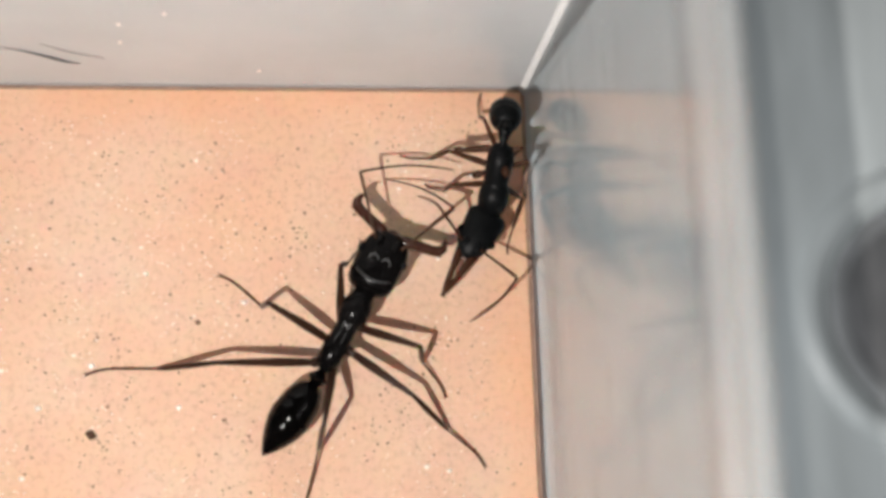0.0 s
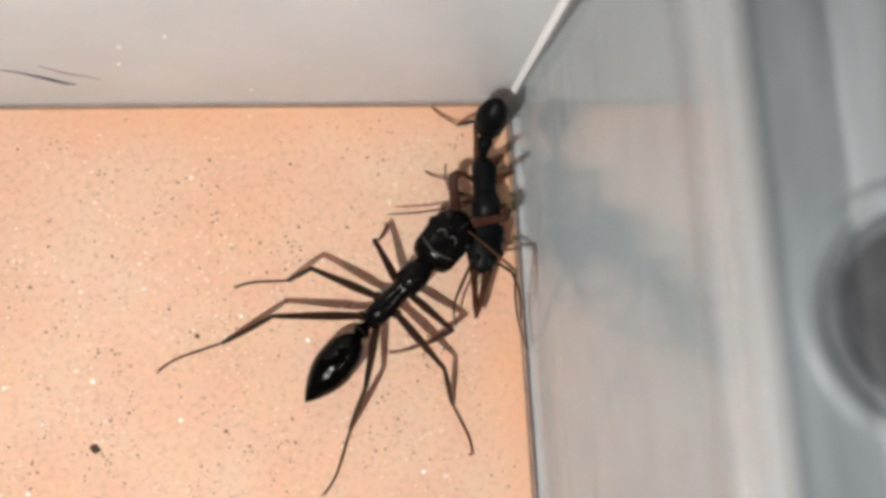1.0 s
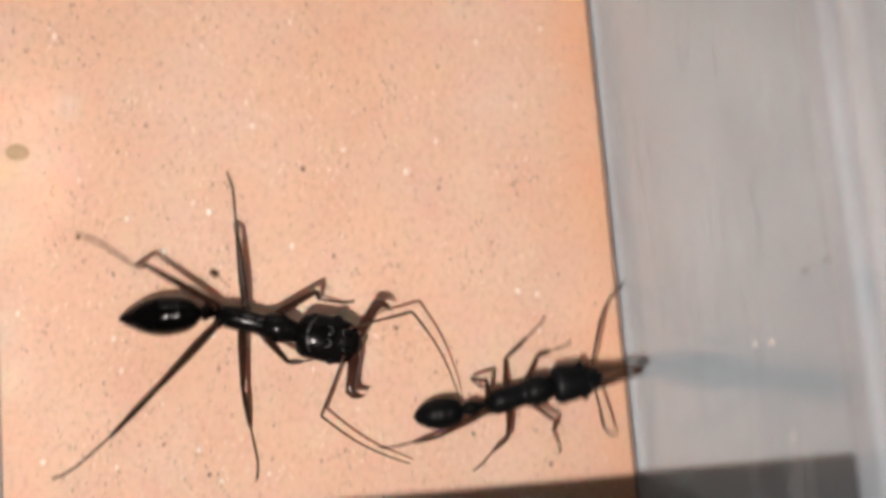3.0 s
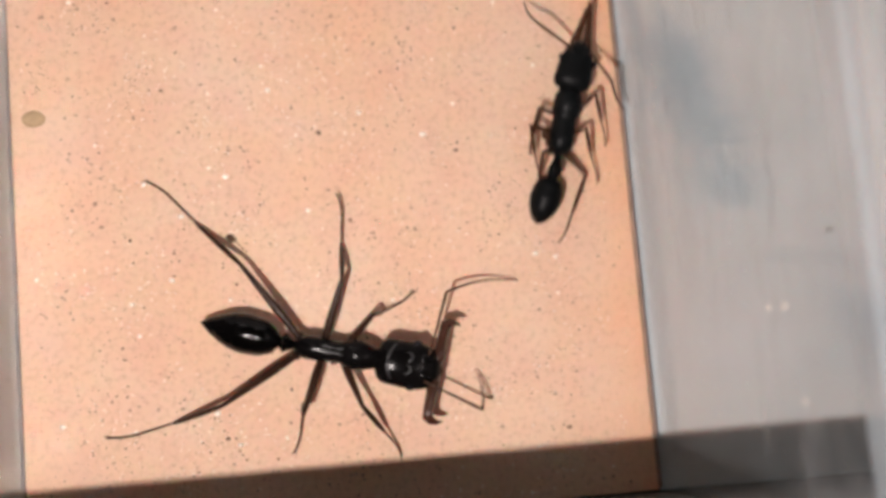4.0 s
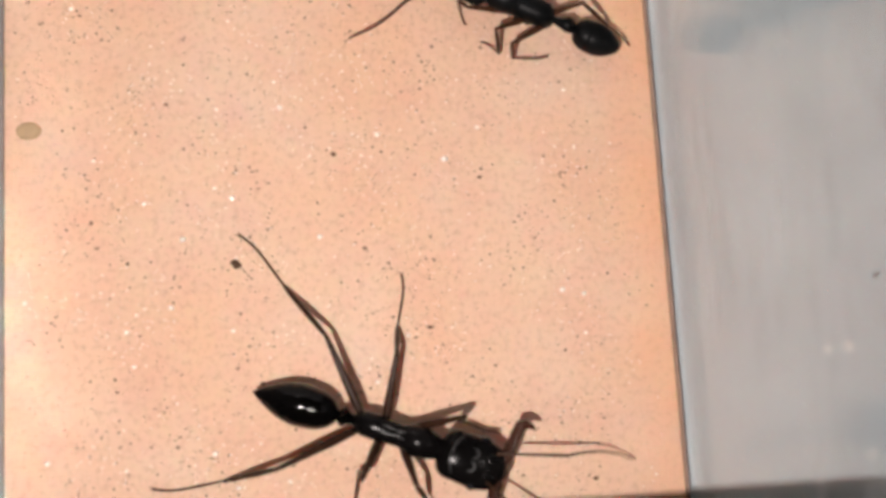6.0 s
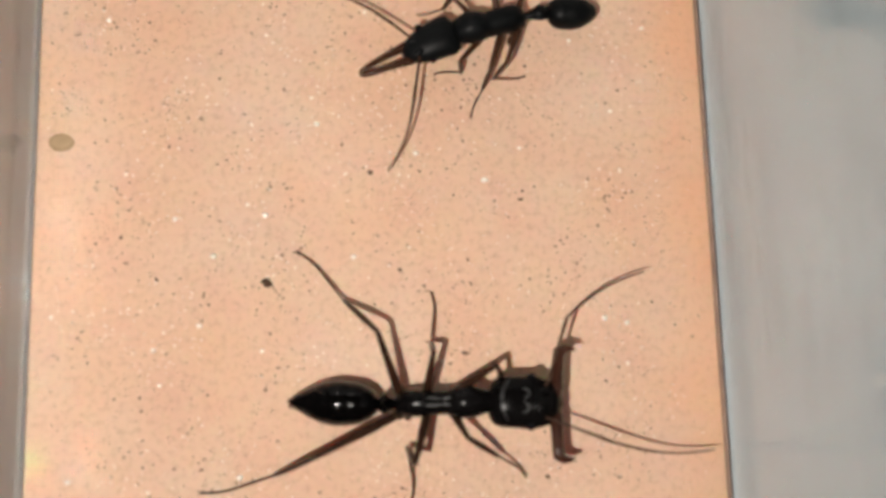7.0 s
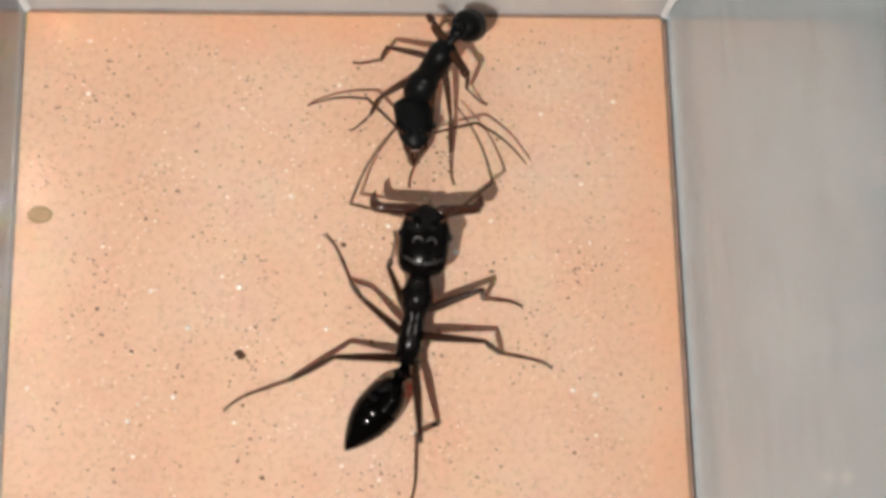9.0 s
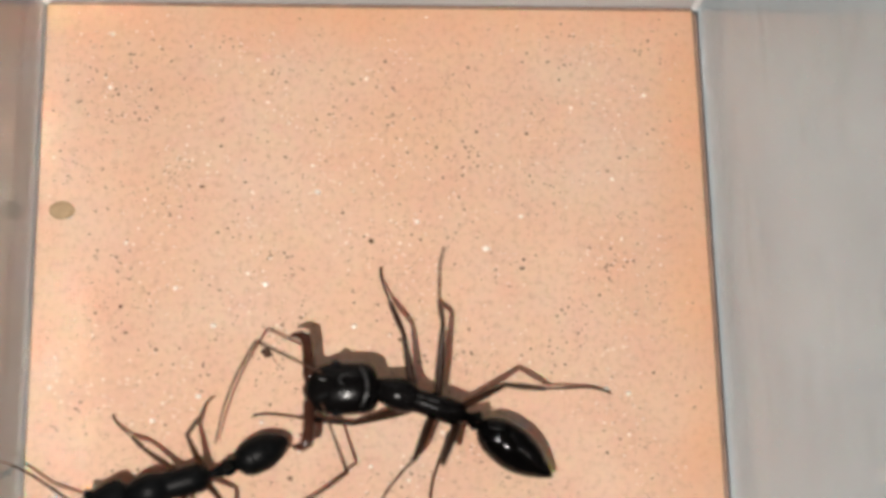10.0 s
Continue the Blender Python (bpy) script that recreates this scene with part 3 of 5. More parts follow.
class Steps:
    def __init__(self):
        self.rows = []

    def __call__(self, t, waist, neck, nose, tail, jaws, *limbs):
        self.rows.append((t, [*waist, *neck, *nose, *tail, *jaws, *(v for limb in limbs for v in limb)]))

    def at(self, t):
        """Smooth values between the steps, with no overshoot; feet go in short strides where the way is long."""
        times = [r[0] for r in self.rows]
        i = max(0, min(len(times) - 2, sum(1 for s in times if s <= t) - 1))
        (t0, a), (t1, b) = self.rows[i], self.rows[i + 1]
        gap = t1 - t0
        f = (t - t0) / gap
        before = self.rows[i - 1] if i else self.rows[i]
        after = self.rows[i + 2] if i + 2 < len(times) else self.rows[i + 1]
        out = []
        for j, (p, q) in enumerate(zip(a, b)):
            d = (q - p) / gap
            d0 = (p - before[1][j]) / (t0 - before[0]) if i else 0.0
            d1 = (after[1][j] - q) / (after[0] - t1) if i + 2 < len(times) else 0.0
            m0 = 2 * d0 * d / (d0 + d) if d0 * d > 0 else 0.0
            m1 = 2 * d1 * d / (d1 + d) if d1 * d > 0 else 0.0
            f2, f3 = f * f, f * f * f
            out.append((2 * f3 - 3 * f2 + 1) * p + (f3 - 2 * f2 + f) * gap * m0 + (3 * f2 - 2 * f3) * q + (f3 - f2) * gap * m1)
        lifts = [0.0] * 6
        if gap > 0.6:
            for n in range(6):
                c = 14 + 5 * n + 3
                far = math.hypot(b[c] - a[c], b[c + 1] - a[c + 1])
                strides = int(far / 2.5)
                if strides:
                    w = f * strides + (0.5 if n in (0, 2, 4) else 0.0)
                    part_of = w - math.floor(w)
                    e = max(0.0, min(1.0, (part_of - 0.5) * 2))
                    g = (math.floor(w) + e * e * (3 - 2 * e) - (0.5 if n in (0, 2, 4) else 0.0)) / strides
                    g = max(0.0, min(1.0, g))
                    out[c], out[c + 1] = a[c] + (b[c] - a[c]) * g, a[c + 1] + (b[c + 1] - a[c + 1]) * g
                    lifts[n] = 0.7 * math.sin(math.pi * e)
        return out, lifts


def animate(root, pts, steps, k, spec, body, stalk=1.0, hinge_at=0.42, droop=((0.0, 0.0), (10.0, 0.0)), shut=0.0):
    lt, lh, lg = body
    rows = {key: [] for key in pts}
    base = []
    for i in range(301):
        t = i / 30
        v, lifts = steps.at(t)
        waist, neck, nose, tail = (Vector(v[n : n + 3]) for n in (0, 3, 6, 9))
        mid, fore = (waist + neck) / 2, (neck - waist).normalized()
        waist, neck = mid - fore * lt / 2, mid + fore * lt / 2
        home = placed(Vector((mid.x, mid.y, 0)), frame_of(Vector((fore.x, fore.y, 0))))
        back_home = home.inverted()
        base.append((t, home))
        spine = frame_of(fore)
        poses = {"thorax": placed(waist, spine)}
        drop = tail - waist
        poses["petiole"] = placed(waist, frame_of(fore - drop.normalized()))
        seat = waist + (poses["petiole"].to_3x3() @ Vector((-0.6 * stalk, 0, -0.12))) * k
        poses["gaster"] = placed(seat, frame_of(seat - tail))
        skull = aimed(neck, nose)
        poses["head"] = skull
        h = lh / 2.95
        (t0, d0), (t1, d1) = next(pair for pair in zip(droop, droop[1:]) if pair[1][0] >= t - 1e-6)
        nod = Matrix.Rotation(radians(d0 + (d1 - d0) * (t - t0) / (t1 - t0)), 3, "Y")
        for s, key, angle in ((1, "l", v[12]), (-1, "r", v[13])):
            hinge = skull @ Vector((2.72 * h, s * hinge_at * k, -0.08 * k))
            poses["jaw_" + key] = placed(hinge, skull.to_3x3() @ nod @ Matrix.Rotation(radians(s * (angle - shut)), 3, "Z"))
            n = 44 if s > 0 else 50
            root_at = skull @ Vector((2.3 * h, s * 0.62 * k, 0.42 * k))
            elbow, tip = Vector(v[n : n + 3]), Vector(v[n + 3 : n + 6])
            sc, fu = spec["feeler"]
            elbow = root_at + (elbow - root_at).normalized() * sc
            elbow.z = max(elbow.z, 0.25)
            poses["scape_" + key] = aimed(root_at, elbow)
            poses["lash_" + key] = aimed(elbow, tip)
        for n, (s, which) in enumerate(ORDER):
            key = ("l" if s > 0 else "r") + which
            l1, l2, l3 = spec[which]
            hx, hy, hz = PLAN[which]
            hip = waist + spine @ (Vector((hx * lt / 3.75, s * hy * k, hz * k)))
            c = 14 + 5 * n
            knee, foot = Vector(v[c : c + 3]), Vector((v[c + 3], v[c + 4], 0.07 + lifts[n]))
            # the knee rises or sinks so that the tarsus can lie flat on the floor
            gap = min(abs(math.hypot(foot.x - knee.x, foot.y - knee.y) - l3), l2 * 0.98)
            high = 0.13 + math.sqrt(l2 * l2 - gap * gap)
            knee.z = max(0.5, min(max(high, knee.z - 0.2), knee.z + 0.9))
            stretch = (knee - hip).length - l1 - 0.3
            if stretch > 0:
                knee -= (knee - hip).normalized() * stretch
            hip = knee - (knee - hip).normalized() * l1
            way = foot - knee
            far = min(max(way.length, abs(l2 - l3) + 0.05), l2 + l3 - 0.01)
            ahead = way.normalized()
            along = (l2 * l2 - l3 * l3 + far * far) / (2 * far)
            off = math.sqrt(max(l2 * l2 - along * along, 0))
            side = Vector((0, 0, -1)) - ahead * ahead.dot(Vector((0, 0, -1)))
            side = side.normalized() if side.length > 0.1 else Vector((-ahead.y, ahead.x, 0)).normalized()
            ankle = knee + ahead * along + side * off
            if ankle.z < 0.12:
                sink = min(knee.z - 0.12, l2 * 0.999)
                level = Vector((ankle.x - knee.x, ankle.y - knee.y, 0))
                level = level if level.length > 0.02 else Vector((way.x, way.y, 0))
                ankle = knee + level.normalized() * math.sqrt(l2 * l2 - sink * sink) - Vector((0, 0, sink))
            poses["femur_" + key] = aimed(hip, knee)
            poses["tibia_" + key] = aimed(knee, ankle)
            end = ankle + (foot - ankle).normalized() * l3 if (foot - ankle).length > 1e-3 else foot
            end.z = max(end.z, 0.05)
            poses["tarsus_" + key] = aimed(ankle, end)
        for key, m in poses.items():
            rows[key].append((t, back_home @ m))
    shrink = lambda m: placed(m.translation * MM, m.to_3x3())
    walk(root, [(t, shrink(m)) for t, m in base])
    for key, some in rows.items():
        walk(pts[key], [(t, shrink(m)) for t, m in some])


box()
outside()
litter()
BODY_BIG, BODY_SMALL = (3.75, 2.95, 4.35), (3.15, 2.5, 3.4)
BIG, BIG_PARTS = ant(1.0, SPEC_BIG, "large glossy black trap-jaw ant with jaws spread wide", GLOSS, SCULPT, LEG, HOOK, BODY_BIG, 1.1, 1.0, 0.86, 0.0, 1.3)
SMALL, SMALL_PARTS = ant(0.78, SPEC_SMALL, "smaller dull black ant with rust brown legs and jaws", DULL, DULL, DULL_LEG, JAW, BODY_SMALL, 1.55, 2.3, 1.3, 0.62, 0.82)


def motions():
    s = Steps()
    s(0, (19.62, 15.80, 2.00), (21.40, 19.01, 2.30), (22.71, 21.59, 2.40), (17.19, 12.50, 1.50), (70, 80),
      (20.36, 20.00, 3.70, 21.55, 21.76), (17.34, 18.55, 3.00, 15.22, 20.51), (15.20, 16.11, 2.00, 9.44, 16.29), (23.72, 16.62, 2.90, 25.17, 14.83), (23.64, 14.44, 1.70, 26.82, 11.84), (19.62, 13.42, 4.50, 18.70, 9.65),
      (21.40, 23.55, 3.21, 25.45, 24.73, 1.50), (24.88, 22.22, 3.17, 23.78, 23.74, 1.50))
    s(0.5, (19.81, 15.88, 2.00), (21.80, 18.87, 2.30), (23.37, 21.60, 2.40), (17.24, 12.56, 1.50), (70, 80),
      (20.66, 20.05, 3.60, 22.06, 21.91), (17.47, 18.65, 2.90, 15.27, 20.54), (15.30, 16.33, 1.90, 9.42, 16.33), (23.94, 16.37, 3.00, 25.25, 14.80), (23.85, 14.37, 1.80, 26.84, 11.94), (19.60, 13.46, 4.50, 18.70, 9.52),
      (22.21, 23.68, 2.53, 26.45, 23.78, 1.50), (25.28, 22.44, 3.28, 23.87, 23.24, 1.50))
    s(0.8, (19.84, 16.01, 2.00), (21.81, 18.94, 2.30), (23.37, 21.61, 2.40), (17.29, 12.77, 1.50), (70, 80),
      (20.68, 20.11, 3.60, 22.11, 21.91), (17.54, 18.72, 3.00, 15.43, 20.60), (15.42, 16.48, 1.90, 9.67, 16.50), (23.87, 16.46, 3.10, 25.21, 14.91), (23.81, 14.51, 1.80, 26.75, 12.09), (19.59, 13.65, 4.50, 18.73, 9.76),
      (22.26, 23.71, 2.32, 26.42, 23.73, 1.50), (25.29, 22.45, 3.30, 23.88, 23.21, 1.50))
    s(1, (21.53, 18.04, 2.00), (24.56, 20.91, 2.30), (26.70, 23.46, 2.40), (18.79, 14.85, 1.50), (40, 40),
      (22.01, 21.62, 3.80, 23.11, 23.11), (18.73, 20.84, 2.60, 16.23, 20.62), (16.85, 18.51, 2.20, 12.49, 17.02), (25.30, 17.63, 3.20, 22.81, 17.02), (24.96, 15.98, 1.80, 26.57, 12.50), (21.30, 15.12, 4.00, 19.88, 10.85),
      (27.45, 24.17, 1.40, 22.40, 23.22, 1.50), (27.85, 20.37, 3.63, 28.85, 18.05, 1.50))
    s(1.2, (20.17, 16.65, 2.00), (22.53, 19.56, 2.30), (24.63, 21.85, 2.40), (17.20, 13.74, 1.50), (50, 50),
      (21.12, 20.82, 3.70, 22.32, 22.25), (18.00, 19.56, 3.30, 16.30, 20.64), (16.50, 17.43, 3.60, 12.49, 17.04), (23.84, 17.95, 3.20, 26.57, 18.75), (23.98, 14.89, 1.90, 26.57, 12.56), (19.80, 14.39, 4.50, 18.21, 10.85),
      (22.25, 23.66, 1.91, 23.30, 25.43, 1.50), (26.32, 19.87, 2.75, 28.98, 21.67, 1.50))
    s(1.3, (19.72, 16.19, 2.00), (21.68, 19.25, 2.30), (23.49, 21.73, 2.40), (16.70, 13.18, 1.50), (59.3, 59.3),
      (20.63, 20.45, 3.66, 22.04, 22.00), (17.51, 19.42, 2.60, 16.62, 20.46), (16.38, 17.19, 2.60, 12.51, 16.95), (23.14, 17.44, 2.60, 25.21, 18.70), (23.58, 14.70, 1.90, 26.57, 12.57), (19.22, 13.95, 4.50, 18.04, 10.77),
      (20.56, 21.45, 2.20, 20.28, 24.41, 1.50), (25.59, 20.25, 2.10, 28.37, 21.52, 1.50))
    s(1.5, (19.18, 15.65, 2.00), (21.02, 18.82, 2.30), (22.74, 21.47, 2.40), (16.12, 12.41, 1.50), (75, 75),
      (20.18, 19.85, 3.60, 21.71, 21.66), (16.81, 19.07, 3.30, 16.24, 20.62), (15.21, 15.63, 2.60, 9.83, 13.86), (23.03, 17.03, 3.00, 25.04, 19.24), (23.27, 14.46, 1.90, 26.56, 12.57), (18.72, 13.18, 4.50, 17.81, 10.31),
      (20.02, 22.55, 2.80, 22.90, 26.59, 1.50), (24.75, 21.32, 1.10, 26.50, 20.64, 1.50))
    s(1.8, (19.15, 15.67, 2.00), (21.21, 18.66, 2.30), (23.18, 21.11, 2.40), (16.13, 12.46, 1.50), (70, 70),
      (20.24, 19.70, 3.60, 21.90, 21.48), (17.08, 19.08, 3.40, 16.10, 20.42), (15.01, 15.81, 2.00, 9.70, 13.73), (22.85, 16.77, 3.60, 24.23, 17.67), (23.25, 14.34, 1.90, 26.41, 12.32), (18.78, 13.09, 4.40, 17.30, 8.99),
      (20.35, 21.78, 3.66, 23.67, 24.53, 1.50), (24.44, 18.90, 4.21, 25.14, 18.42, 1.50))
    s(2, (19.48, 16.41, 2.00), (21.85, 19.20, 2.30), (24.09, 21.70, 2.40), (16.58, 13.16, 1.50), (60, 60),
      (20.44, 20.22, 3.70, 22.02, 21.86), (17.61, 19.59, 3.40, 16.24, 20.62), (15.13, 16.41, 1.60, 9.97, 13.90), (23.49, 17.29, 3.70, 23.76, 16.88), (23.48, 14.82, 1.80, 26.53, 12.57), (19.17, 13.74, 3.30, 17.01, 8.24),
      (21.09, 21.15, 4.13, 24.34, 22.38, 1.50), (24.60, 18.38, 2.15, 23.65, 16.60, 1.50))
    s(2.04, (19.40, 16.27, 2.00), (21.77, 19.05, 2.30), (24.01, 21.56, 2.40), (16.50, 13.03, 1.50), (60, 60),
      (20.36, 20.08, 3.70, 21.95, 21.71), (17.54, 19.45, 3.40, 16.18, 20.48), (15.05, 16.27, 1.60, 9.90, 13.78), (23.40, 17.15, 3.70, 23.68, 16.74), (23.39, 14.68, 1.80, 26.45, 12.43), (19.08, 13.61, 3.30, 16.93, 8.12),
      (21.01, 21.00, 4.13, 24.27, 22.23, 1.50), (24.52, 18.23, 2.15, 23.57, 16.46, 1.50))
    s(2.1, (18.64, 15.17, 2.00), (21.02, 18.10, 2.30), (23.14, 20.44, 2.40), (15.67, 12.05, 1.50), (35, 38),
      (18.41, 18.23, 3.60, 20.36, 20.74), (18.49, 17.12, 2.60, 17.88, 20.28), (15.48, 15.83, 2.00, 11.64, 13.40), (21.29, 15.82, 4.10, 22.86, 16.71), (20.80, 13.07, 2.60, 24.80, 12.74), (19.77, 13.11, 2.60, 18.86, 8.62),
      (21.49, 20.65, 2.43, 19.75, 20.79, 1.50), (22.66, 17.04, 1.94, 23.80, 16.61, 1.50))
    s(2.2, (15.39, 13.57, 2.00), (17.05, 16.66, 2.30), (19.09, 19.66, 2.40), (13.57, 9.47, 1.50), (18, 18),
      (16.34, 16.80, 3.60, 17.74, 19.15), (13.28, 17.06, 3.00, 12.49, 19.61), (14.06, 14.23, 4.50, 11.31, 13.04), (19.17, 15.57, 3.40, 21.50, 16.66), (17.96, 12.39, 2.20, 22.06, 13.25), (17.04, 10.10, 4.20, 18.49, 8.37),
      (16.76, 21.09, 3.03, 20.04, 23.98, 1.50), (20.29, 16.62, 3.10, 25.36, 18.53, 1.50))
    s(2.3, (13.28, 12.28, 2.00), (15.29, 15.26, 2.30), (17.29, 17.42, 2.40), (11.15, 8.41, 1.50), (22, 14),
      (15.39, 16.31, 3.40, 16.72, 18.51), (11.98, 14.56, 2.60, 9.67, 19.06), (12.39, 13.45, 4.50, 8.56, 13.23), (17.52, 13.93, 2.40, 21.30, 16.13), (17.58, 11.00, 2.60, 20.86, 9.19), (13.67, 11.24, 2.60, 12.57, 7.82),
      (15.81, 20.66, 3.28, 19.51, 24.10, 1.50), (19.08, 14.85, 2.54, 23.45, 15.62, 1.50))
    s(2.4, (12.28, 11.51, 2.00), (14.30, 14.34, 2.30), (16.23, 16.62, 2.40), (9.63, 7.99, 1.50), (36, 44),
      (14.06, 15.48, 3.40, 15.47, 17.73), (9.47, 14.65, 2.60, 7.56, 16.41), (8.81, 11.95, 2.60, 5.35, 12.33), (16.91, 13.13, 1.32, 19.42, 13.69), (16.81, 10.59, 2.60, 20.76, 9.18), (12.56, 10.50, 2.60, 12.05, 7.65),
      (15.45, 19.30, 3.27, 19.61, 21.58, 1.50), (18.31, 13.83, 2.42, 22.58, 15.14, 1.50))
    s(2.5, (10.92, 11.68, 2.00), (13.33, 14.27, 2.30), (15.81, 15.71, 2.40), (7.60, 8.56, 1.50), (75, 60),
      (12.79, 15.55, 3.40, 14.73, 17.27), (9.43, 14.23, 3.60, 7.79, 16.38), (8.34, 12.32, 3.60, 3.21, 13.63), (14.24, 12.50, 0.70, 19.61, 13.75), (13.14, 9.74, 3.10, 15.03, 7.73), (11.19, 9.64, 4.50, 10.77, 7.67),
      (15.62, 18.10, 3.24, 20.27, 19.83, 1.50), (17.20, 13.24, 2.38, 21.56, 12.47, 1.50))
    s(2.7, (9.59, 11.54, 2.00), (12.83, 12.69, 2.30), (15.79, 13.22, 2.40), (5.41, 10.18, 1.50), (85, 85),
      (13.19, 15.43, 1.80, 15.93, 18.25), (10.09, 14.21, 0.70, 8.49, 17.55), (6.30, 13.02, 3.50, 2.08, 13.91), (13.73, 10.72, 3.30, 16.46, 10.76), (12.65, 8.24, 2.50, 14.44, 6.35), (8.40, 9.01, 4.40, 5.41, 6.99),
      (17.02, 15.13, 3.05, 20.37, 12.82, 1.50), (16.22, 10.42, 2.39, 19.42, 8.21, 1.50))
    s(2.8, (9.63, 11.48, 2.00), (13.01, 11.98, 2.30), (16.00, 12.05, 2.40), (5.39, 10.73, 1.50), (81.1, 85),
      (13.10, 14.28, 2.24, 15.52, 17.84), (10.87, 15.63, 1.08, 10.67, 17.92), (6.45, 13.23, 3.53, 2.36, 14.35), (13.42, 10.13, 3.56, 15.66, 10.22), (12.20, 9.01, 2.50, 14.31, 5.90), (7.87, 8.75, 3.68, 3.99, 6.08),
      (18.14, 14.45, 3.03, 20.88, 11.23, 1.50), (15.87, 8.45, 2.38, 19.28, 7.09, 1.50))
    s(3, (9.85, 11.30, 2.00), (13.18, 10.21, 2.30), (15.98, 9.45, 2.40), (5.37, 11.39, 1.50), (70, 85),
      (14.24, 11.85, 3.50, 16.15, 11.55), (10.92, 14.67, 2.30, 10.84, 18.22), (6.95, 13.39, 3.60, 3.76, 15.86), (12.79, 8.78, 3.80, 14.79, 9.23), (10.79, 7.78, 2.50, 11.42, 3.83), (6.97, 7.98, 1.80, 2.39, 4.33),
      (17.95, 10.60, 3.01, 20.42, 7.15, 1.50), (14.38, 6.87, 2.37, 17.70, 4.23, 1.50))
    s(3.2, (10.35, 9.97, 2.00), (13.35, 8.44, 2.30), (15.64, 6.68, 2.40), (5.98, 11.22, 1.50), (75, 85),
      (14.03, 10.63, 0.70, 17.70, 10.80), (12.79, 12.33, 2.50, 13.90, 16.14), (8.68, 13.49, 2.50, 5.58, 17.69), (12.89, 5.95, 1.70, 15.35, 2.92), (10.69, 6.08, 3.20, 11.43, 3.82), (6.07, 6.71, 2.40, 2.35, 4.32),
      (17.76, 8.07, 2.94, 19.57, 6.34, 1.50), (14.29, 4.32, 2.52, 14.98, 2.72, 1.50))
    s(4.3, (12.95, 7.48, 2.00), (16.91, 6.73, 2.30), (19.43, 6.45, 2.40), (9.02, 8.65, 1.50), (90, 90),
      (16.69, 8.57, 3.80, 18.27, 9.82), (15.26, 10.38, 2.90, 16.63, 13.68), (10.69, 11.05, 2.10, 6.89, 15.51), (15.93, 4.83, 3.50, 17.57, 2.81), (13.33, 4.56, 3.70, 12.66, 2.86), (10.08, 5.21, 2.40, 4.31, 4.46),
      (19.47, 9.30, 2.90, 22.31, 11.09, 1.50), (21.30, 5.15, 2.95, 23.72, 6.28, 1.50))
    s(4.5, (13.37, 6.84, 2.00), (17.24, 6.12, 2.30), (19.71, 5.99, 2.40), (9.28, 7.99, 1.50), (90, 90),
      (16.96, 7.94, 3.90, 18.54, 9.01), (15.66, 9.65, 3.00, 17.00, 12.98), (11.10, 10.36, 1.80, 7.09, 14.89), (16.21, 4.28, 3.50, 17.80, 2.24), (13.69, 3.89, 3.70, 12.95, 2.21), (10.38, 4.66, 2.20, 4.57, 3.90),
      (19.64, 8.84, 2.86, 22.98, 10.44, 1.50), (21.54, 4.56, 2.97, 26.43, 6.39, 1.50))
    s(5, (13.53, 7.08, 2.00), (17.30, 6.33, 2.30), (19.95, 6.03, 2.40), (9.34, 7.83, 1.50), (90, 90),
      (17.06, 8.22, 3.90, 18.54, 9.16), (15.67, 9.77, 3.00, 16.96, 13.06), (11.12, 10.58, 2.00, 7.02, 14.88), (16.25, 4.53, 3.60, 17.77, 2.60), (13.78, 4.22, 3.70, 13.10, 2.49), (10.52, 4.76, 2.30, 4.74, 3.94),
      (21.84, 7.32, 3.07, 26.00, 4.43, 1.50), (20.00, 3.29, 2.62, 21.55, 1.64, 1.50))
    s(5.2, (13.36, 7.02, 2.00), (17.09, 5.75, 2.30), (19.59, 4.61, 2.40), (9.51, 8.13, 1.50), (88.2, 88.2),
      (17.34, 7.58, 3.72, 19.17, 7.91), (15.47, 9.62, 2.86, 16.95, 13.05), (11.38, 10.39, 1.54, 7.69, 15.05), (15.99, 4.23, 3.64, 17.85, 2.37), (13.53, 4.14, 3.84, 13.25, 2.45), (10.29, 4.72, 2.47, 5.06, 3.98),
      (21.74, 5.88, 3.10, 25.15, 3.29, 1.50), (19.67, 2.61, 3.24, 21.36, 1.23, 1.50))
    s(5.5, (14.25, 6.42, 2.00), (17.53, 4.93, 2.30), (20.14, 3.63, 2.40), (10.25, 7.95, 1.50), (85, 85),
      (18.87, 6.16, 3.40, 20.53, 5.40), (16.18, 9.23, 2.60, 16.94, 12.98), (13.05, 9.97, 0.70, 9.24, 15.37), (16.53, 3.56, 3.70, 18.13, 1.96), (14.05, 3.97, 4.10, 13.61, 2.31), (10.86, 4.65, 2.90, 5.85, 4.04),
      (22.30, 3.95, 3.14, 24.52, 2.47, 1.50), (20.01, 1.96, 4.55, 22.16, 0.99, 1.50))
    s(5.7, (14.59, 6.14, 2.00), (17.81, 4.76, 2.30), (20.34, 3.49, 2.40), (10.57, 7.59, 1.50), (85, 85),
      (19.02, 5.87, 3.60, 20.72, 5.22), (16.44, 8.95, 2.60, 17.24, 12.67), (13.34, 9.79, 0.70, 9.56, 14.93), (16.78, 3.37, 3.80, 18.50, 1.98), (14.34, 3.76, 4.10, 13.99, 2.05), (11.34, 4.41, 3.20, 6.32, 3.76),
      (22.51, 3.80, 3.16, 24.84, 2.53, 1.50), (20.30, 1.99, 4.69, 22.62, 1.03, 1.50))
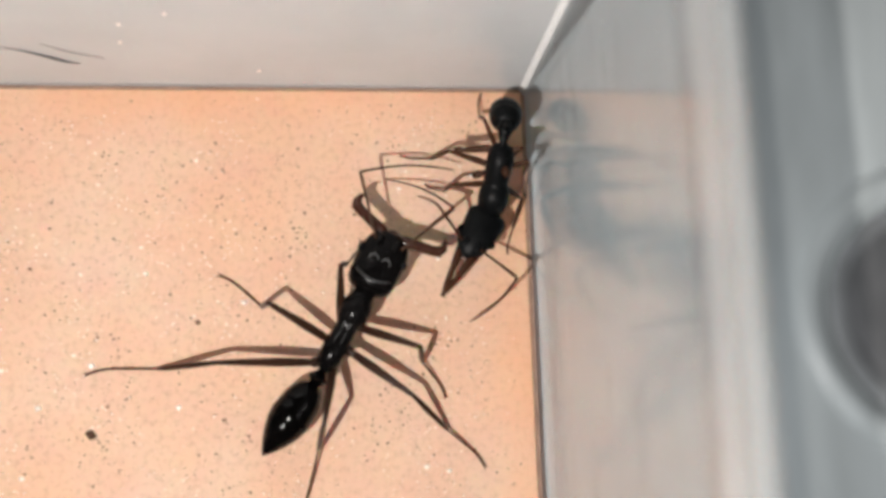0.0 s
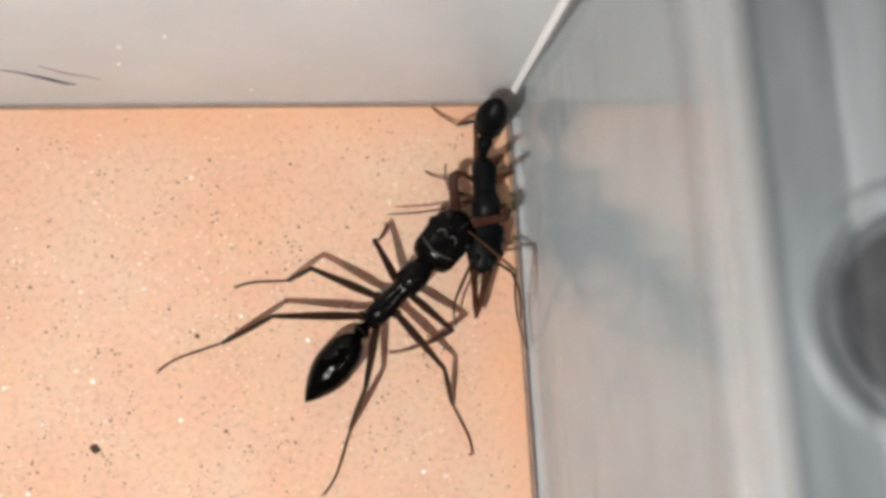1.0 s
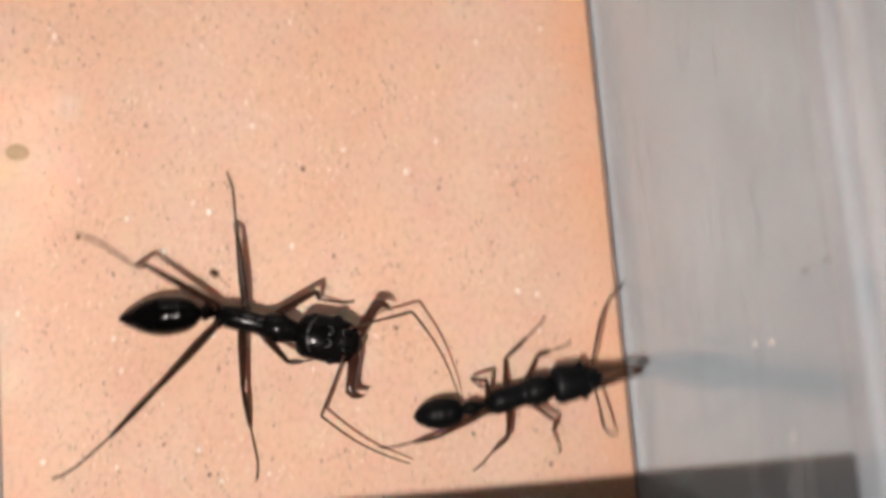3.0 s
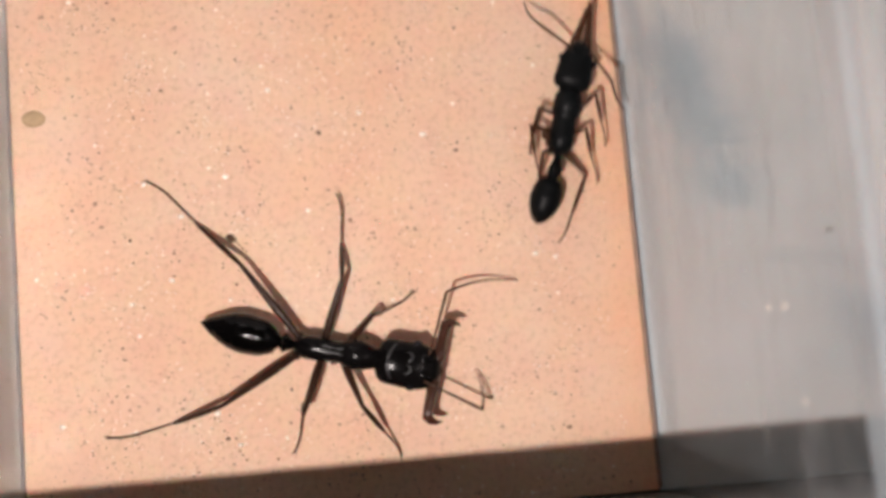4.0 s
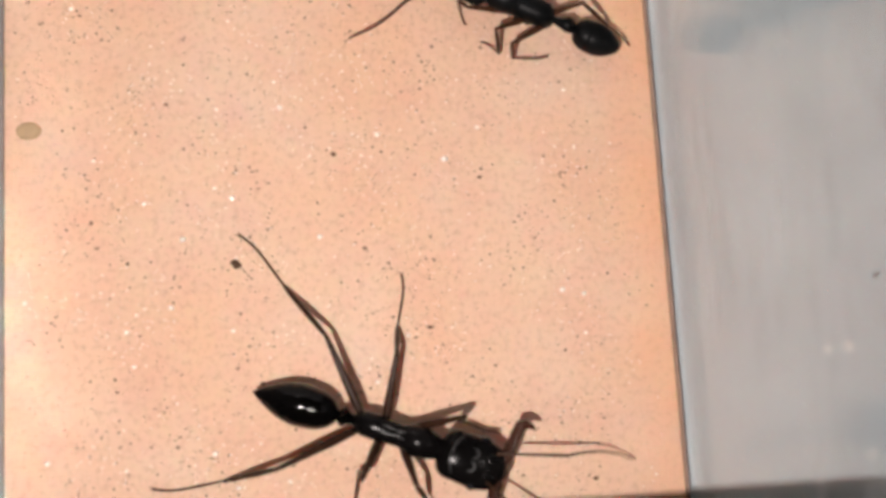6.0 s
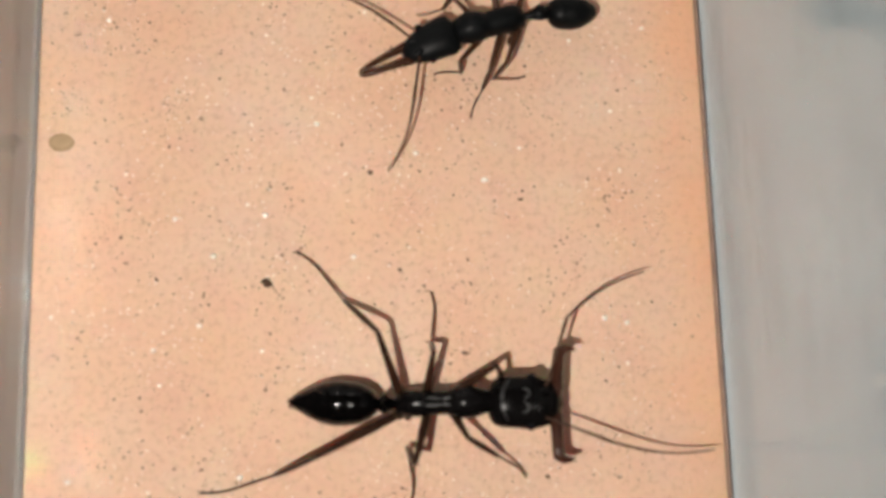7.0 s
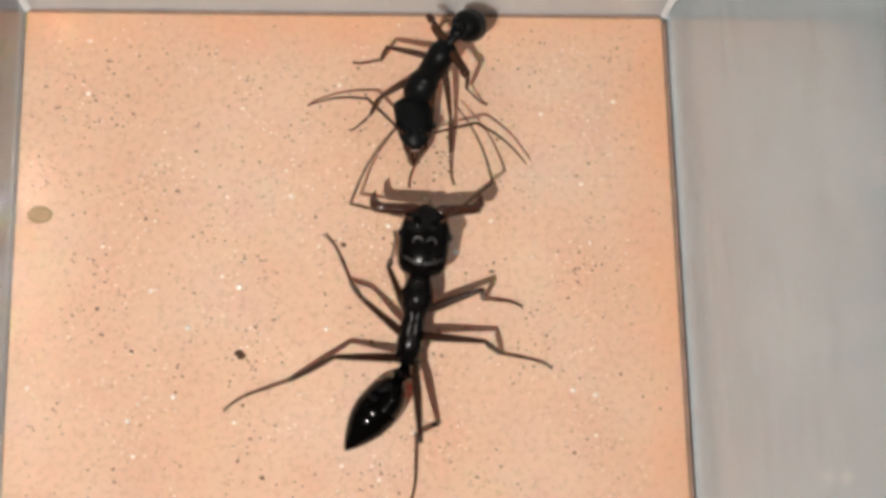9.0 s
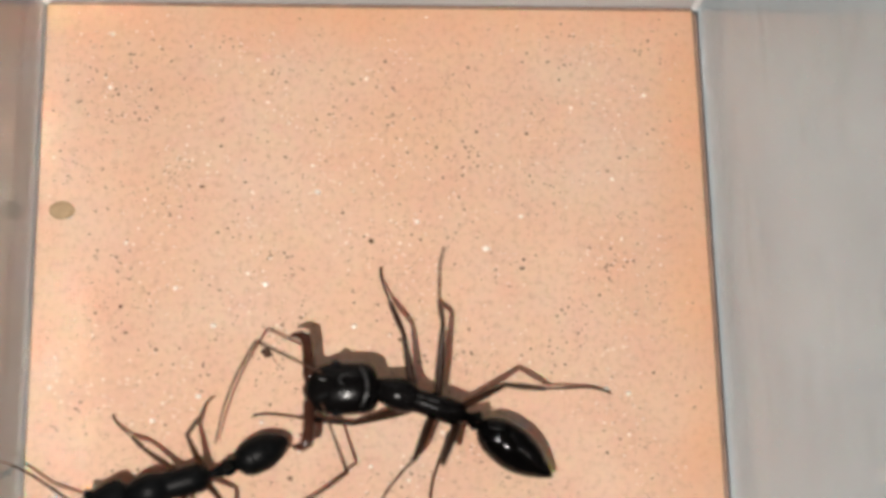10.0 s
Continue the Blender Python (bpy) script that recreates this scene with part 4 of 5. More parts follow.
    s(6.8, (14.10, 7.88, 2.00), (17.80, 7.33, 2.30), (20.67, 6.99, 2.40), (9.93, 8.65, 1.50), (85, 85),
      (18.18, 8.77, 3.80, 20.13, 8.65), (15.92, 9.69, 3.40, 16.87, 12.97), (13.72, 10.68, 4.00, 11.25, 15.00), (16.74, 5.37, 3.70, 17.37, 3.28), (15.10, 5.29, 4.00, 15.10, 3.35), (10.77, 5.65, 1.20, 4.73, 3.91),
      (21.48, 9.43, 3.17, 26.04, 12.75, 1.50), (21.85, 4.93, 2.91, 24.98, 3.14, 1.50))
    s(7, (14.91, 8.08, 2.00), (18.78, 8.09, 2.30), (21.76, 7.95, 2.40), (10.54, 8.32, 1.50), (85, 85),
      (18.99, 9.41, 3.60, 20.54, 7.55), (16.49, 9.95, 3.70, 16.95, 12.95), (14.29, 10.80, 3.80, 11.23, 14.97), (17.81, 6.59, 3.30, 20.64, 5.26), (15.65, 5.62, 4.00, 15.92, 4.30), (11.75, 5.94, 2.80, 7.14, 4.52),
      (21.73, 10.72, 3.08, 25.31, 13.29, 1.50), (23.38, 6.40, 2.98, 28.11, 6.02, 1.50))
    s(7.5, (15.47, 8.32, 2.00), (19.42, 8.78, 2.30), (22.15, 9.23, 2.40), (11.22, 8.38, 1.50), (85, 85),
      (19.46, 10.63, 3.30, 20.86, 8.70), (16.72, 10.44, 4.00, 16.86, 12.96), (14.52, 11.20, 3.90, 11.27, 15.01), (19.60, 7.05, 3.00, 22.60, 6.05), (16.00, 6.40, 4.10, 16.35, 5.21), (12.84, 6.47, 3.90, 9.08, 4.93),
      (22.27, 11.82, 3.10, 25.78, 12.95, 1.50), (24.06, 7.99, 3.10, 28.85, 8.17, 1.50))
    s(7.8, (15.61, 8.38, 2.00), (19.65, 8.95, 2.30), (22.38, 9.37, 2.40), (11.31, 8.45, 1.50), (85, 85),
      (19.68, 10.72, 3.22, 21.01, 8.80), (16.81, 10.57, 4.06, 16.86, 12.97), (14.61, 11.30, 3.90, 11.27, 15.02), (19.69, 7.15, 3.00, 22.68, 6.15), (16.24, 6.67, 4.24, 16.50, 5.45), (12.94, 6.56, 3.77, 9.05, 5.12),
      (24.51, 11.63, 3.15, 28.94, 11.64, 1.50), (24.86, 7.47, 3.00, 29.23, 7.21, 1.50))
    s(8, (15.64, 8.43, 2.00), (19.71, 9.11, 2.30), (22.45, 9.49, 2.40), (11.36, 8.47, 1.50), (85, 85),
      (19.74, 10.79, 3.20, 21.05, 8.88), (16.84, 10.68, 4.10, 16.87, 12.97), (14.64, 11.38, 3.90, 11.27, 15.02), (19.72, 7.23, 3.00, 22.70, 6.23), (16.33, 6.85, 4.30, 16.58, 5.59), (13.01, 6.62, 3.70, 9.04, 5.21),
      (23.37, 11.69, 3.18, 28.58, 15.87, 1.50), (23.94, 7.55, 2.95, 27.71, 6.22, 1.50))
    s(8.5, (15.52, 9.37, 2.00), (19.10, 11.42, 2.30), (21.28, 13.04, 2.40), (11.59, 7.88, 1.50), (85, 85),
      (18.11, 13.10, 3.30, 20.00, 14.85), (16.24, 11.79, 4.40, 17.10, 12.89), (14.49, 11.81, 4.50, 11.33, 14.99), (19.78, 8.35, 3.00, 21.52, 7.13), (16.34, 7.51, 3.90, 16.76, 6.09), (13.56, 6.94, 3.90, 9.82, 5.34),
      (19.69, 15.28, 3.00, 19.54, 19.71, 1.50), (23.48, 13.19, 3.16, 28.19, 15.87, 1.50))
    s(8.8, (16.64, 11.48, 2.00), (17.96, 14.32, 2.80), (19.06, 17.32, 3.30), (13.41, 8.37, 1.50), (82, 86),
      (17.13, 15.16, 2.60, 17.32, 16.32), (14.65, 16.22, 0.70, 13.72, 18.72), (14.65, 12.81, 2.60, 11.23, 14.90), (20.00, 13.68, 2.60, 22.29, 15.61), (18.30, 9.58, 2.60, 18.87, 7.15), (17.27, 9.37, 2.60, 17.34, 6.99),
      (16.30, 18.59, 3.03, 17.20, 21.78, 1.50), (22.56, 17.92, 3.21, 21.66, 21.72, 1.50))
    s(9, (16.77, 12.56, 2.00), (17.42, 16.35, 2.80), (17.72, 19.09, 3.30), (14.27, 9.26, 1.50), (92, 78),
      (16.05, 16.55, 3.60, 16.61, 18.81), (14.94, 15.37, 3.00, 13.64, 18.82), (13.84, 12.79, 4.00, 9.03, 11.36), (19.96, 15.66, 3.20, 22.02, 15.62), (19.97, 13.49, 3.20, 23.29, 12.94), (17.22, 9.37, 4.30, 17.18, 6.84),
      (14.89, 19.31, 2.71, 16.36, 22.78, 1.50), (20.14, 19.93, 3.22, 19.28, 23.83, 1.50))
    s(9.1, (16.28, 11.58, 2.00), (16.76, 15.38, 2.55), (17.54, 18.27, 2.85), (13.41, 7.99, 1.50), (10, 14),
      (15.66, 14.69, 3.82, 15.90, 17.06), (14.66, 13.73, 1.85, 13.49, 15.13), (13.33, 12.04, 2.60, 8.65, 10.57), (18.27, 14.41, 2.60, 20.79, 15.27), (19.80, 12.52, 2.05, 23.75, 12.77), (16.70, 9.22, 2.60, 16.89, 7.18),
      (14.12, 17.37, 2.78, 15.40, 22.15, 1.50), (18.69, 15.34, 2.93, 23.30, 18.54, 1.50))
    s(9.2, (15.30, 10.82, 2.00), (15.77, 14.52, 2.30), (16.18, 17.57, 2.40), (13.36, 7.24, 1.50), (15, 15),
      (14.73, 13.28, 4.00, 15.07, 15.31), (12.34, 12.97, 0.70, 8.35, 14.18), (13.74, 11.35, 4.20, 8.46, 10.46), (17.25, 13.89, 3.10, 19.24, 16.43), (19.10, 12.22, 1.00, 23.77, 12.81), (16.12, 7.91, 4.50, 16.48, 6.81),
      (13.32, 17.63, 2.86, 13.36, 22.38, 1.50), (18.93, 16.27, 2.64, 20.14, 20.62, 1.50))
    s(9.3, (13.87, 10.00, 2.00), (14.17, 13.92, 2.30), (14.21, 16.70, 2.40), (12.41, 6.34, 1.50), (8, 14),
      (12.45, 14.53, 2.60, 12.54, 18.23), (11.62, 12.49, 0.70, 8.00, 14.12), (11.63, 10.52, 2.60, 7.75, 10.36), (15.94, 13.58, 2.60, 18.89, 16.29), (16.80, 12.29, 1.00, 20.65, 12.20), (15.11, 8.14, 2.60, 15.26, 6.90),
      (11.09, 17.56, 2.82, 11.74, 22.00, 1.50), (17.20, 17.56, 2.80, 16.51, 21.77, 1.50))
    s(9.5, (16.58, 9.45, 2.00), (15.94, 13.38, 2.30), (15.11, 16.29, 2.40), (16.37, 5.80, 1.50), (50, 28),
      (14.32, 13.32, 3.10, 13.62, 16.20), (13.30, 11.80, 0.70, 8.30, 14.11), (14.69, 8.55, 4.50, 14.21, 6.41), (17.75, 13.24, 2.60, 19.32, 16.34), (19.04, 12.09, 1.00, 22.86, 12.67), (17.80, 7.97, 4.50, 18.16, 6.33),
      (12.42, 15.49, 2.60, 8.07, 17.63, 1.50), (16.42, 18.11, 3.27, 15.32, 23.45, 1.50))
    s(9.7, (17.21, 9.86, 2.00), (15.54, 13.44, 2.30), (14.07, 15.85, 2.40), (17.62, 5.76, 1.50), (78, 55),
      (14.34, 13.51, 0.70, 13.30, 17.51), (14.20, 10.82, 0.70, 9.83, 11.05), (15.35, 8.38, 4.50, 14.75, 6.39), (17.11, 13.59, 3.00, 17.82, 16.76), (19.22, 11.99, 2.90, 22.86, 12.70), (19.32, 9.47, 4.10, 23.67, 7.04),
      (11.94, 13.75, 2.35, 6.98, 13.67, 1.50), (14.47, 18.02, 3.25, 10.70, 19.99, 1.50))
    s(9.8, (17.29, 10.23, 2.00), (14.71, 12.78, 2.30), (12.58, 14.20, 2.40), (19.11, 6.35, 1.50), (84, 74),
      (14.32, 11.41, 0.70, 13.05, 12.56), (12.80, 10.33, 1.58, 9.94, 11.02), (15.91, 8.64, 2.60, 15.39, 7.25), (15.82, 14.38, 2.60, 14.63, 17.18), (19.66, 12.27, 2.60, 23.02, 12.78), (19.28, 10.98, 2.60, 22.27, 10.11),
      (10.56, 11.33, 2.36, 7.34, 10.09, 1.50), (11.73, 17.31, 3.16, 7.89, 19.35, 1.50))
    s(10, (17.81, 10.54, 2.00), (14.55, 11.58, 2.30), (11.75, 11.60, 2.40), (21.38, 8.09, 1.50), (85, 85),
      (13.38, 10.38, 0.70, 9.11, 11.01), (15.72, 8.75, 4.10, 14.29, 7.18), (16.77, 8.50, 4.50, 16.27, 7.14), (15.43, 13.80, 2.70, 14.44, 17.03), (17.03, 14.23, 2.80, 17.15, 17.96), (19.30, 11.52, 4.20, 24.31, 11.87),
      (12.97, 8.73, 2.38, 11.21, 7.38, 1.50), (10.09, 13.22, 2.93, 8.26, 10.61, 1.50))
    animate(BIG, BIG_PARTS, s, 1.0, SPEC_BIG, BODY_BIG)
    s = Steps()
    s(0, (27.45, 25.09, 3.26), (27.13, 23.00, 1.79), (25.99, 20.93, 1.89), (28.14, 28.52, 1.17), (-5, -5),
      (28.74, 23.68, 0.70, 27.91, 21.20), (28.71, 24.78, 3.00, 28.85, 23.85), (28.34, 25.22, 3.50, 28.85, 25.20), (25.32, 23.87, 2.40, 24.31, 24.39), (25.30, 25.55, 2.00, 23.25, 25.73), (26.82, 26.76, 2.90, 26.95, 28.85),
      (27.58, 19.82, 2.91, 25.89, 17.79, 1.17), (24.87, 22.01, 3.71, 23.81, 23.70, 1.17))
    s(0.5, (27.08, 25.38, 3.26), (27.25, 23.33, 1.79), (26.20, 21.05, 1.89), (28.15, 28.77, 1.17), (-5, -5),
      (28.62, 23.61, 0.70, 28.17, 21.11), (28.54, 25.21, 2.90, 28.85, 24.07), (28.12, 25.71, 3.50, 28.85, 25.94), (25.83, 23.18, 1.90, 23.96, 22.02), (24.86, 25.71, 2.00, 23.29, 25.84), (27.13, 27.73, 2.90, 27.46, 28.85),
      (28.18, 20.18, 2.36, 26.41, 17.97, 1.17), (25.32, 22.79, 3.58, 23.82, 23.19, 1.17))
    s(0.8, (27.02, 25.30, 3.26), (27.20, 23.29, 1.79), (26.15, 21.06, 1.89), (28.13, 28.61, 1.17), (-5, -5),
      (28.57, 23.55, 0.70, 28.12, 21.10), (28.47, 25.12, 2.90, 28.85, 23.99), (28.05, 25.62, 3.50, 28.85, 25.83), (25.80, 23.15, 1.90, 23.98, 22.01), (24.85, 25.60, 2.10, 23.35, 25.76), (27.07, 27.56, 3.00, 27.47, 28.85),
      (28.05, 20.15, 2.59, 26.35, 18.03, 1.17), (25.28, 22.76, 3.59, 23.83, 23.16, 1.17))
    s(1, (27.48, 25.82, 1.56), (27.35, 22.91, 1.79), (26.97, 20.60, 1.89), (27.77, 27.57, 3.52), (-5, -5),
      (28.34, 23.23, 2.50, 28.41, 22.18), (28.55, 24.84, 3.10, 28.48, 25.07), (27.99, 25.48, 3.50, 28.85, 25.77), (26.02, 24.36, 0.80, 25.82, 26.04), (26.17, 24.98, 2.60, 24.90, 25.61), (27.03, 27.43, 2.60, 25.35, 28.84),
      (27.80, 20.05, 3.91, 28.84, 17.72, 1.17), (25.73, 19.48, 3.24, 25.87, 18.48, 1.17))
    s(1.2, (26.06, 26.43, 1.56), (25.53, 23.16, 1.79), (25.11, 20.75, 1.89), (26.87, 27.41, 3.52), (-5, -5),
      (27.52, 22.94, 1.10, 27.93, 20.95), (27.14, 24.17, 2.80, 26.95, 24.69), (27.01, 25.89, 3.50, 28.26, 25.80), (24.20, 23.61, 2.30, 23.88, 23.09), (23.41, 25.03, 1.90, 21.99, 25.38), (25.07, 27.26, 2.70, 26.19, 28.85),
      (26.12, 20.83, 3.76, 28.73, 18.98, 1.17), (22.98, 22.22, 3.12, 21.96, 23.42, 1.17))
    s(1.3, (26.23, 25.86, 2.00), (25.71, 22.59, 1.79), (24.92, 20.28, 1.89), (27.63, 26.94, 2.91), (-4.2, -4.2),
      (27.33, 22.57, 1.49, 27.69, 21.02), (27.62, 23.00, 2.60, 29.27, 22.51), (27.43, 24.81, 2.60, 28.92, 24.53), (24.29, 22.98, 2.20, 24.09, 22.60), (24.72, 24.46, 2.03, 23.56, 24.90), (24.69, 24.91, 2.60, 23.74, 28.23),
      (26.50, 19.19, 3.75, 28.91, 17.81, 1.17), (23.34, 20.89, 2.90, 22.34, 21.56, 1.17))
    s(1.5, (26.33, 24.47, 3.26), (25.95, 21.93, 1.79), (24.82, 19.23, 1.89), (27.56, 27.34, 1.17), (-2, -2),
      (26.93, 22.09, 2.60, 27.36, 21.21), (27.87, 22.58, 2.70, 27.86, 22.31), (27.39, 24.17, 3.10, 28.85, 22.55), (24.26, 21.68, 1.90, 24.32, 21.31), (24.39, 25.01, 2.50, 24.39, 25.76), (24.92, 26.07, 2.40, 22.60, 27.72),
      (26.50, 19.48, 3.73, 28.85, 18.18, 1.17), (24.05, 17.90, 2.44, 23.20, 17.00, 1.17))
    s(1.8, (25.33, 23.39, 3.26), (25.57, 21.34, 1.79), (24.81, 18.62, 1.89), (25.99, 26.89, 1.17), (-2, -2),
      (26.88, 20.84, 2.50, 27.47, 20.33), (27.49, 21.64, 2.50, 28.10, 21.15), (27.72, 23.24, 2.70, 28.85, 21.12), (24.12, 20.48, 2.10, 24.37, 19.59), (23.69, 23.32, 2.70, 23.04, 24.42), (24.82, 25.48, 0.70, 22.66, 27.32),
      (26.65, 18.74, 3.44, 28.85, 18.12, 1.17), (23.77, 17.63, 3.01, 23.46, 16.68, 1.17))
    s(2, (25.61, 22.90, 1.56), (25.72, 19.47, 1.79), (26.42, 16.63, 1.89), (26.02, 26.11, 1.17), (-5, -5),
      (26.67, 19.78, 2.60, 27.48, 19.84), (27.31, 20.62, 2.50, 28.40, 19.95), (27.93, 21.94, 2.70, 28.85, 19.79), (24.58, 19.32, 2.00, 25.10, 18.22), (23.44, 22.51, 2.10, 21.51, 23.51), (24.59, 24.78, 0.70, 22.79, 27.29),
      (28.03, 18.66, 1.97, 28.85, 16.10, 1.17), (24.49, 17.77, 3.41, 23.98, 16.66, 1.17))
    s(2.04, (25.54, 22.75, 1.56), (25.64, 19.32, 1.79), (26.34, 16.49, 1.89), (25.95, 25.96, 1.17), (-5, -5),
      (26.59, 19.64, 2.60, 27.41, 19.69), (27.23, 20.47, 2.50, 28.33, 19.80), (27.85, 21.79, 2.70, 28.85, 19.64), (24.50, 19.17, 2.00, 25.03, 18.08), (23.36, 22.36, 2.10, 21.45, 23.36), (24.52, 24.63, 0.70, 22.73, 27.13),
      (27.95, 18.51, 1.97, 28.84, 15.95, 1.17), (24.40, 17.63, 3.40, 23.90, 16.51, 1.17))
    s(2.1, (24.28, 15.60, 1.56), (25.36, 12.25, 1.79), (25.86, 9.96, 1.89), (23.47, 18.63, 1.17), (-5, -5),
      (26.81, 14.65, 2.30, 27.32, 16.14), (27.11, 16.19, 2.40, 28.02, 18.25), (26.35, 17.43, 2.80, 26.78, 18.26), (23.83, 14.47, 2.70, 23.73, 15.94), (22.92, 17.40, 2.00, 21.36, 19.76), (23.65, 18.10, 2.30, 22.54, 21.75),
      (27.01, 12.41, 2.62, 29.04, 11.34, 1.17), (24.72, 12.39, 2.12, 23.25, 13.19, 1.17))
    s(2.2, (22.78, 14.52, 1.56), (23.95, 11.46, 1.79), (25.33, 9.30, 1.89), (21.88, 17.43, 1.17), (-5, -5),
      (26.35, 11.16, 2.00, 27.14, 10.42), (26.20, 13.93, 2.00, 27.50, 15.71), (23.08, 14.99, 3.50, 23.23, 16.04), (22.21, 11.84, 2.60, 21.60, 12.47), (21.30, 13.91, 2.80, 21.17, 13.96), (21.77, 13.01, 3.50, 22.20, 13.24),
      (27.00, 10.30, 1.19, 28.59, 8.51, 1.17), (22.91, 10.77, 1.76, 21.44, 12.46, 1.17))
    s(2.3, (24.57, 12.51, 1.56), (26.02, 9.17, 1.79), (27.21, 6.72, 1.89), (23.13, 14.89, 1.17), (-5, -5),
      (27.47, 8.29, 2.00, 29.65, 8.60), (27.03, 10.74, 2.08, 29.38, 11.37), (25.50, 12.43, 3.35, 24.17, 13.42), (24.50, 9.11, 2.56, 22.40, 8.63), (23.50, 10.69, 2.91, 21.70, 9.64), (22.18, 11.73, 2.60, 17.64, 12.90),
      (28.66, 8.70, 1.92, 30.28, 8.32, 1.17), (25.25, 8.19, 2.24, 24.43, 8.99, 1.17))
    s(2.4, (23.05, 8.15, 1.56), (25.03, 6.13, 1.79), (26.51, 4.29, 1.89), (20.59, 9.41, 1.17), (-5, -5),
      (25.88, 7.43, 2.00, 27.90, 9.88), (25.44, 7.45, 2.22, 26.38, 9.06), (25.15, 8.62, 2.97, 25.94, 10.82), (23.92, 5.14, 2.54, 23.87, 4.92), (22.76, 6.34, 2.98, 22.67, 5.93), (20.18, 9.02, 2.60, 17.72, 12.48),
      (26.86, 5.86, 3.28, 28.59, 6.72, 1.17), (24.81, 4.16, 3.14, 25.29, 3.39, 1.17))
    s(2.5, (23.39, 7.10, 1.56), (25.68, 5.51, 1.79), (27.44, 4.02, 1.89), (20.55, 8.56, 1.17), (-5, -5),
      (27.62, 5.97, 2.00, 28.47, 7.00), (26.22, 6.93, 2.30, 27.29, 8.63), (26.13, 7.79, 2.50, 26.99, 9.65), (24.78, 4.24, 2.50, 24.67, 3.25), (23.53, 5.29, 3.00, 23.20, 4.36), (22.11, 6.35, 3.10, 20.19, 5.35),
      (27.06, 5.47, 4.01, 28.85, 6.87, 1.17), (25.93, 3.20, 3.64, 27.37, 1.58, 1.17))
    s(2.7, (21.58, 7.99, 1.56), (24.38, 6.31, 1.79), (26.47, 5.21, 1.89), (18.23, 9.20, 1.17), (-5, -5),
      (26.20, 6.73, 2.00, 26.86, 7.81), (25.28, 8.43, 2.10, 26.64, 9.27), (24.03, 9.37, 0.80, 27.17, 9.71), (23.67, 5.16, 2.30, 23.47, 4.18), (21.62, 6.27, 3.00, 22.13, 5.54), (19.68, 6.89, 2.90, 18.39, 6.19),
      (26.59, 7.63, 2.27, 28.85, 8.39, 1.17), (26.33, 3.99, 3.66, 28.37, 2.56, 1.17))
    s(2.8, (21.38, 7.53, 1.56), (24.71, 6.57, 1.79), (26.91, 5.98, 1.89), (17.89, 8.04, 1.17), (-4.2, -4.2),
      (25.54, 7.38, 1.77, 26.73, 8.29), (24.35, 8.71, 1.66, 26.34, 9.03), (23.65, 9.49, 1.50, 26.84, 10.01), (24.06, 5.34, 2.24, 24.67, 4.18), (21.70, 5.50, 2.60, 21.94, 4.39), (19.95, 6.68, 2.49, 16.40, 5.14),
      (26.70, 8.40, 2.28, 28.95, 9.96, 1.17), (26.47, 4.39, 3.58, 28.26, 3.18, 1.17))
    s(3, (21.67, 6.33, 1.56), (25.03, 7.01, 1.79), (27.54, 7.27, 1.89), (17.88, 6.01, 1.17), (-2, -2),
      (24.52, 8.48, 1.10, 26.55, 9.06), (23.11, 8.48, 0.70, 25.44, 10.34), (21.58, 7.39, 3.50, 22.02, 7.13), (24.93, 5.36, 2.10, 25.56, 3.93), (22.53, 4.76, 2.50, 21.33, 3.35), (19.04, 4.93, 1.60, 16.90, 4.70),
      (27.27, 9.40, 2.35, 28.85, 11.28, 1.17), (26.75, 5.30, 3.25, 27.96, 4.64, 1.17))
    s(3.2, (22.23, 6.40, 1.56), (25.34, 7.61, 1.79), (28.10, 8.95, 1.89), (18.82, 5.42, 1.17), (-5, -5),
      (24.19, 8.46, 2.10, 25.82, 9.20), (22.94, 8.10, 2.80, 24.26, 8.90), (22.08, 7.34, 3.50, 22.51, 7.34), (26.54, 6.63, 1.20, 28.85, 7.17), (23.82, 5.65, 0.70, 24.11, 2.98), (20.87, 4.15, 2.10, 19.12, 2.68),
      (26.79, 10.56, 2.99, 28.65, 13.14, 1.17), (27.12, 6.60, 3.06, 28.85, 6.29, 1.17))
    s(4.3, (26.22, 18.24, 1.56), (26.49, 21.47, 1.79), (26.69, 23.66, 1.89), (25.69, 14.80, 1.17), (-5, -5),
      (24.82, 20.60, 2.20, 23.16, 20.74), (24.53, 19.58, 2.50, 24.96, 17.70), (24.92, 17.95, 3.50, 25.50, 18.37), (27.65, 21.06, 2.50, 27.86, 20.08), (27.35, 19.35, 2.80, 28.80, 19.60), (28.09, 17.79, 0.70, 27.38, 14.08),
      (24.79, 23.70, 3.21, 23.70, 25.59, 1.17), (27.96, 21.66, 3.16, 28.85, 20.54, 1.17))
    s(4.5, (26.54, 17.62, 1.56), (26.85, 21.20, 1.79), (27.04, 23.58, 1.89), (26.23, 14.19, 1.17), (-5, -5),
      (25.25, 20.25, 2.20, 23.52, 20.39), (24.90, 19.21, 2.40, 25.27, 17.16), (25.20, 17.57, 3.50, 25.87, 17.96), (28.14, 20.93, 2.00, 28.13, 19.53), (27.63, 18.95, 2.80, 28.85, 19.13), (28.46, 17.39, 0.70, 27.72, 13.63),
      (25.09, 23.43, 3.21, 24.02, 25.32, 1.17), (28.38, 21.29, 2.61, 28.85, 19.85, 1.17))
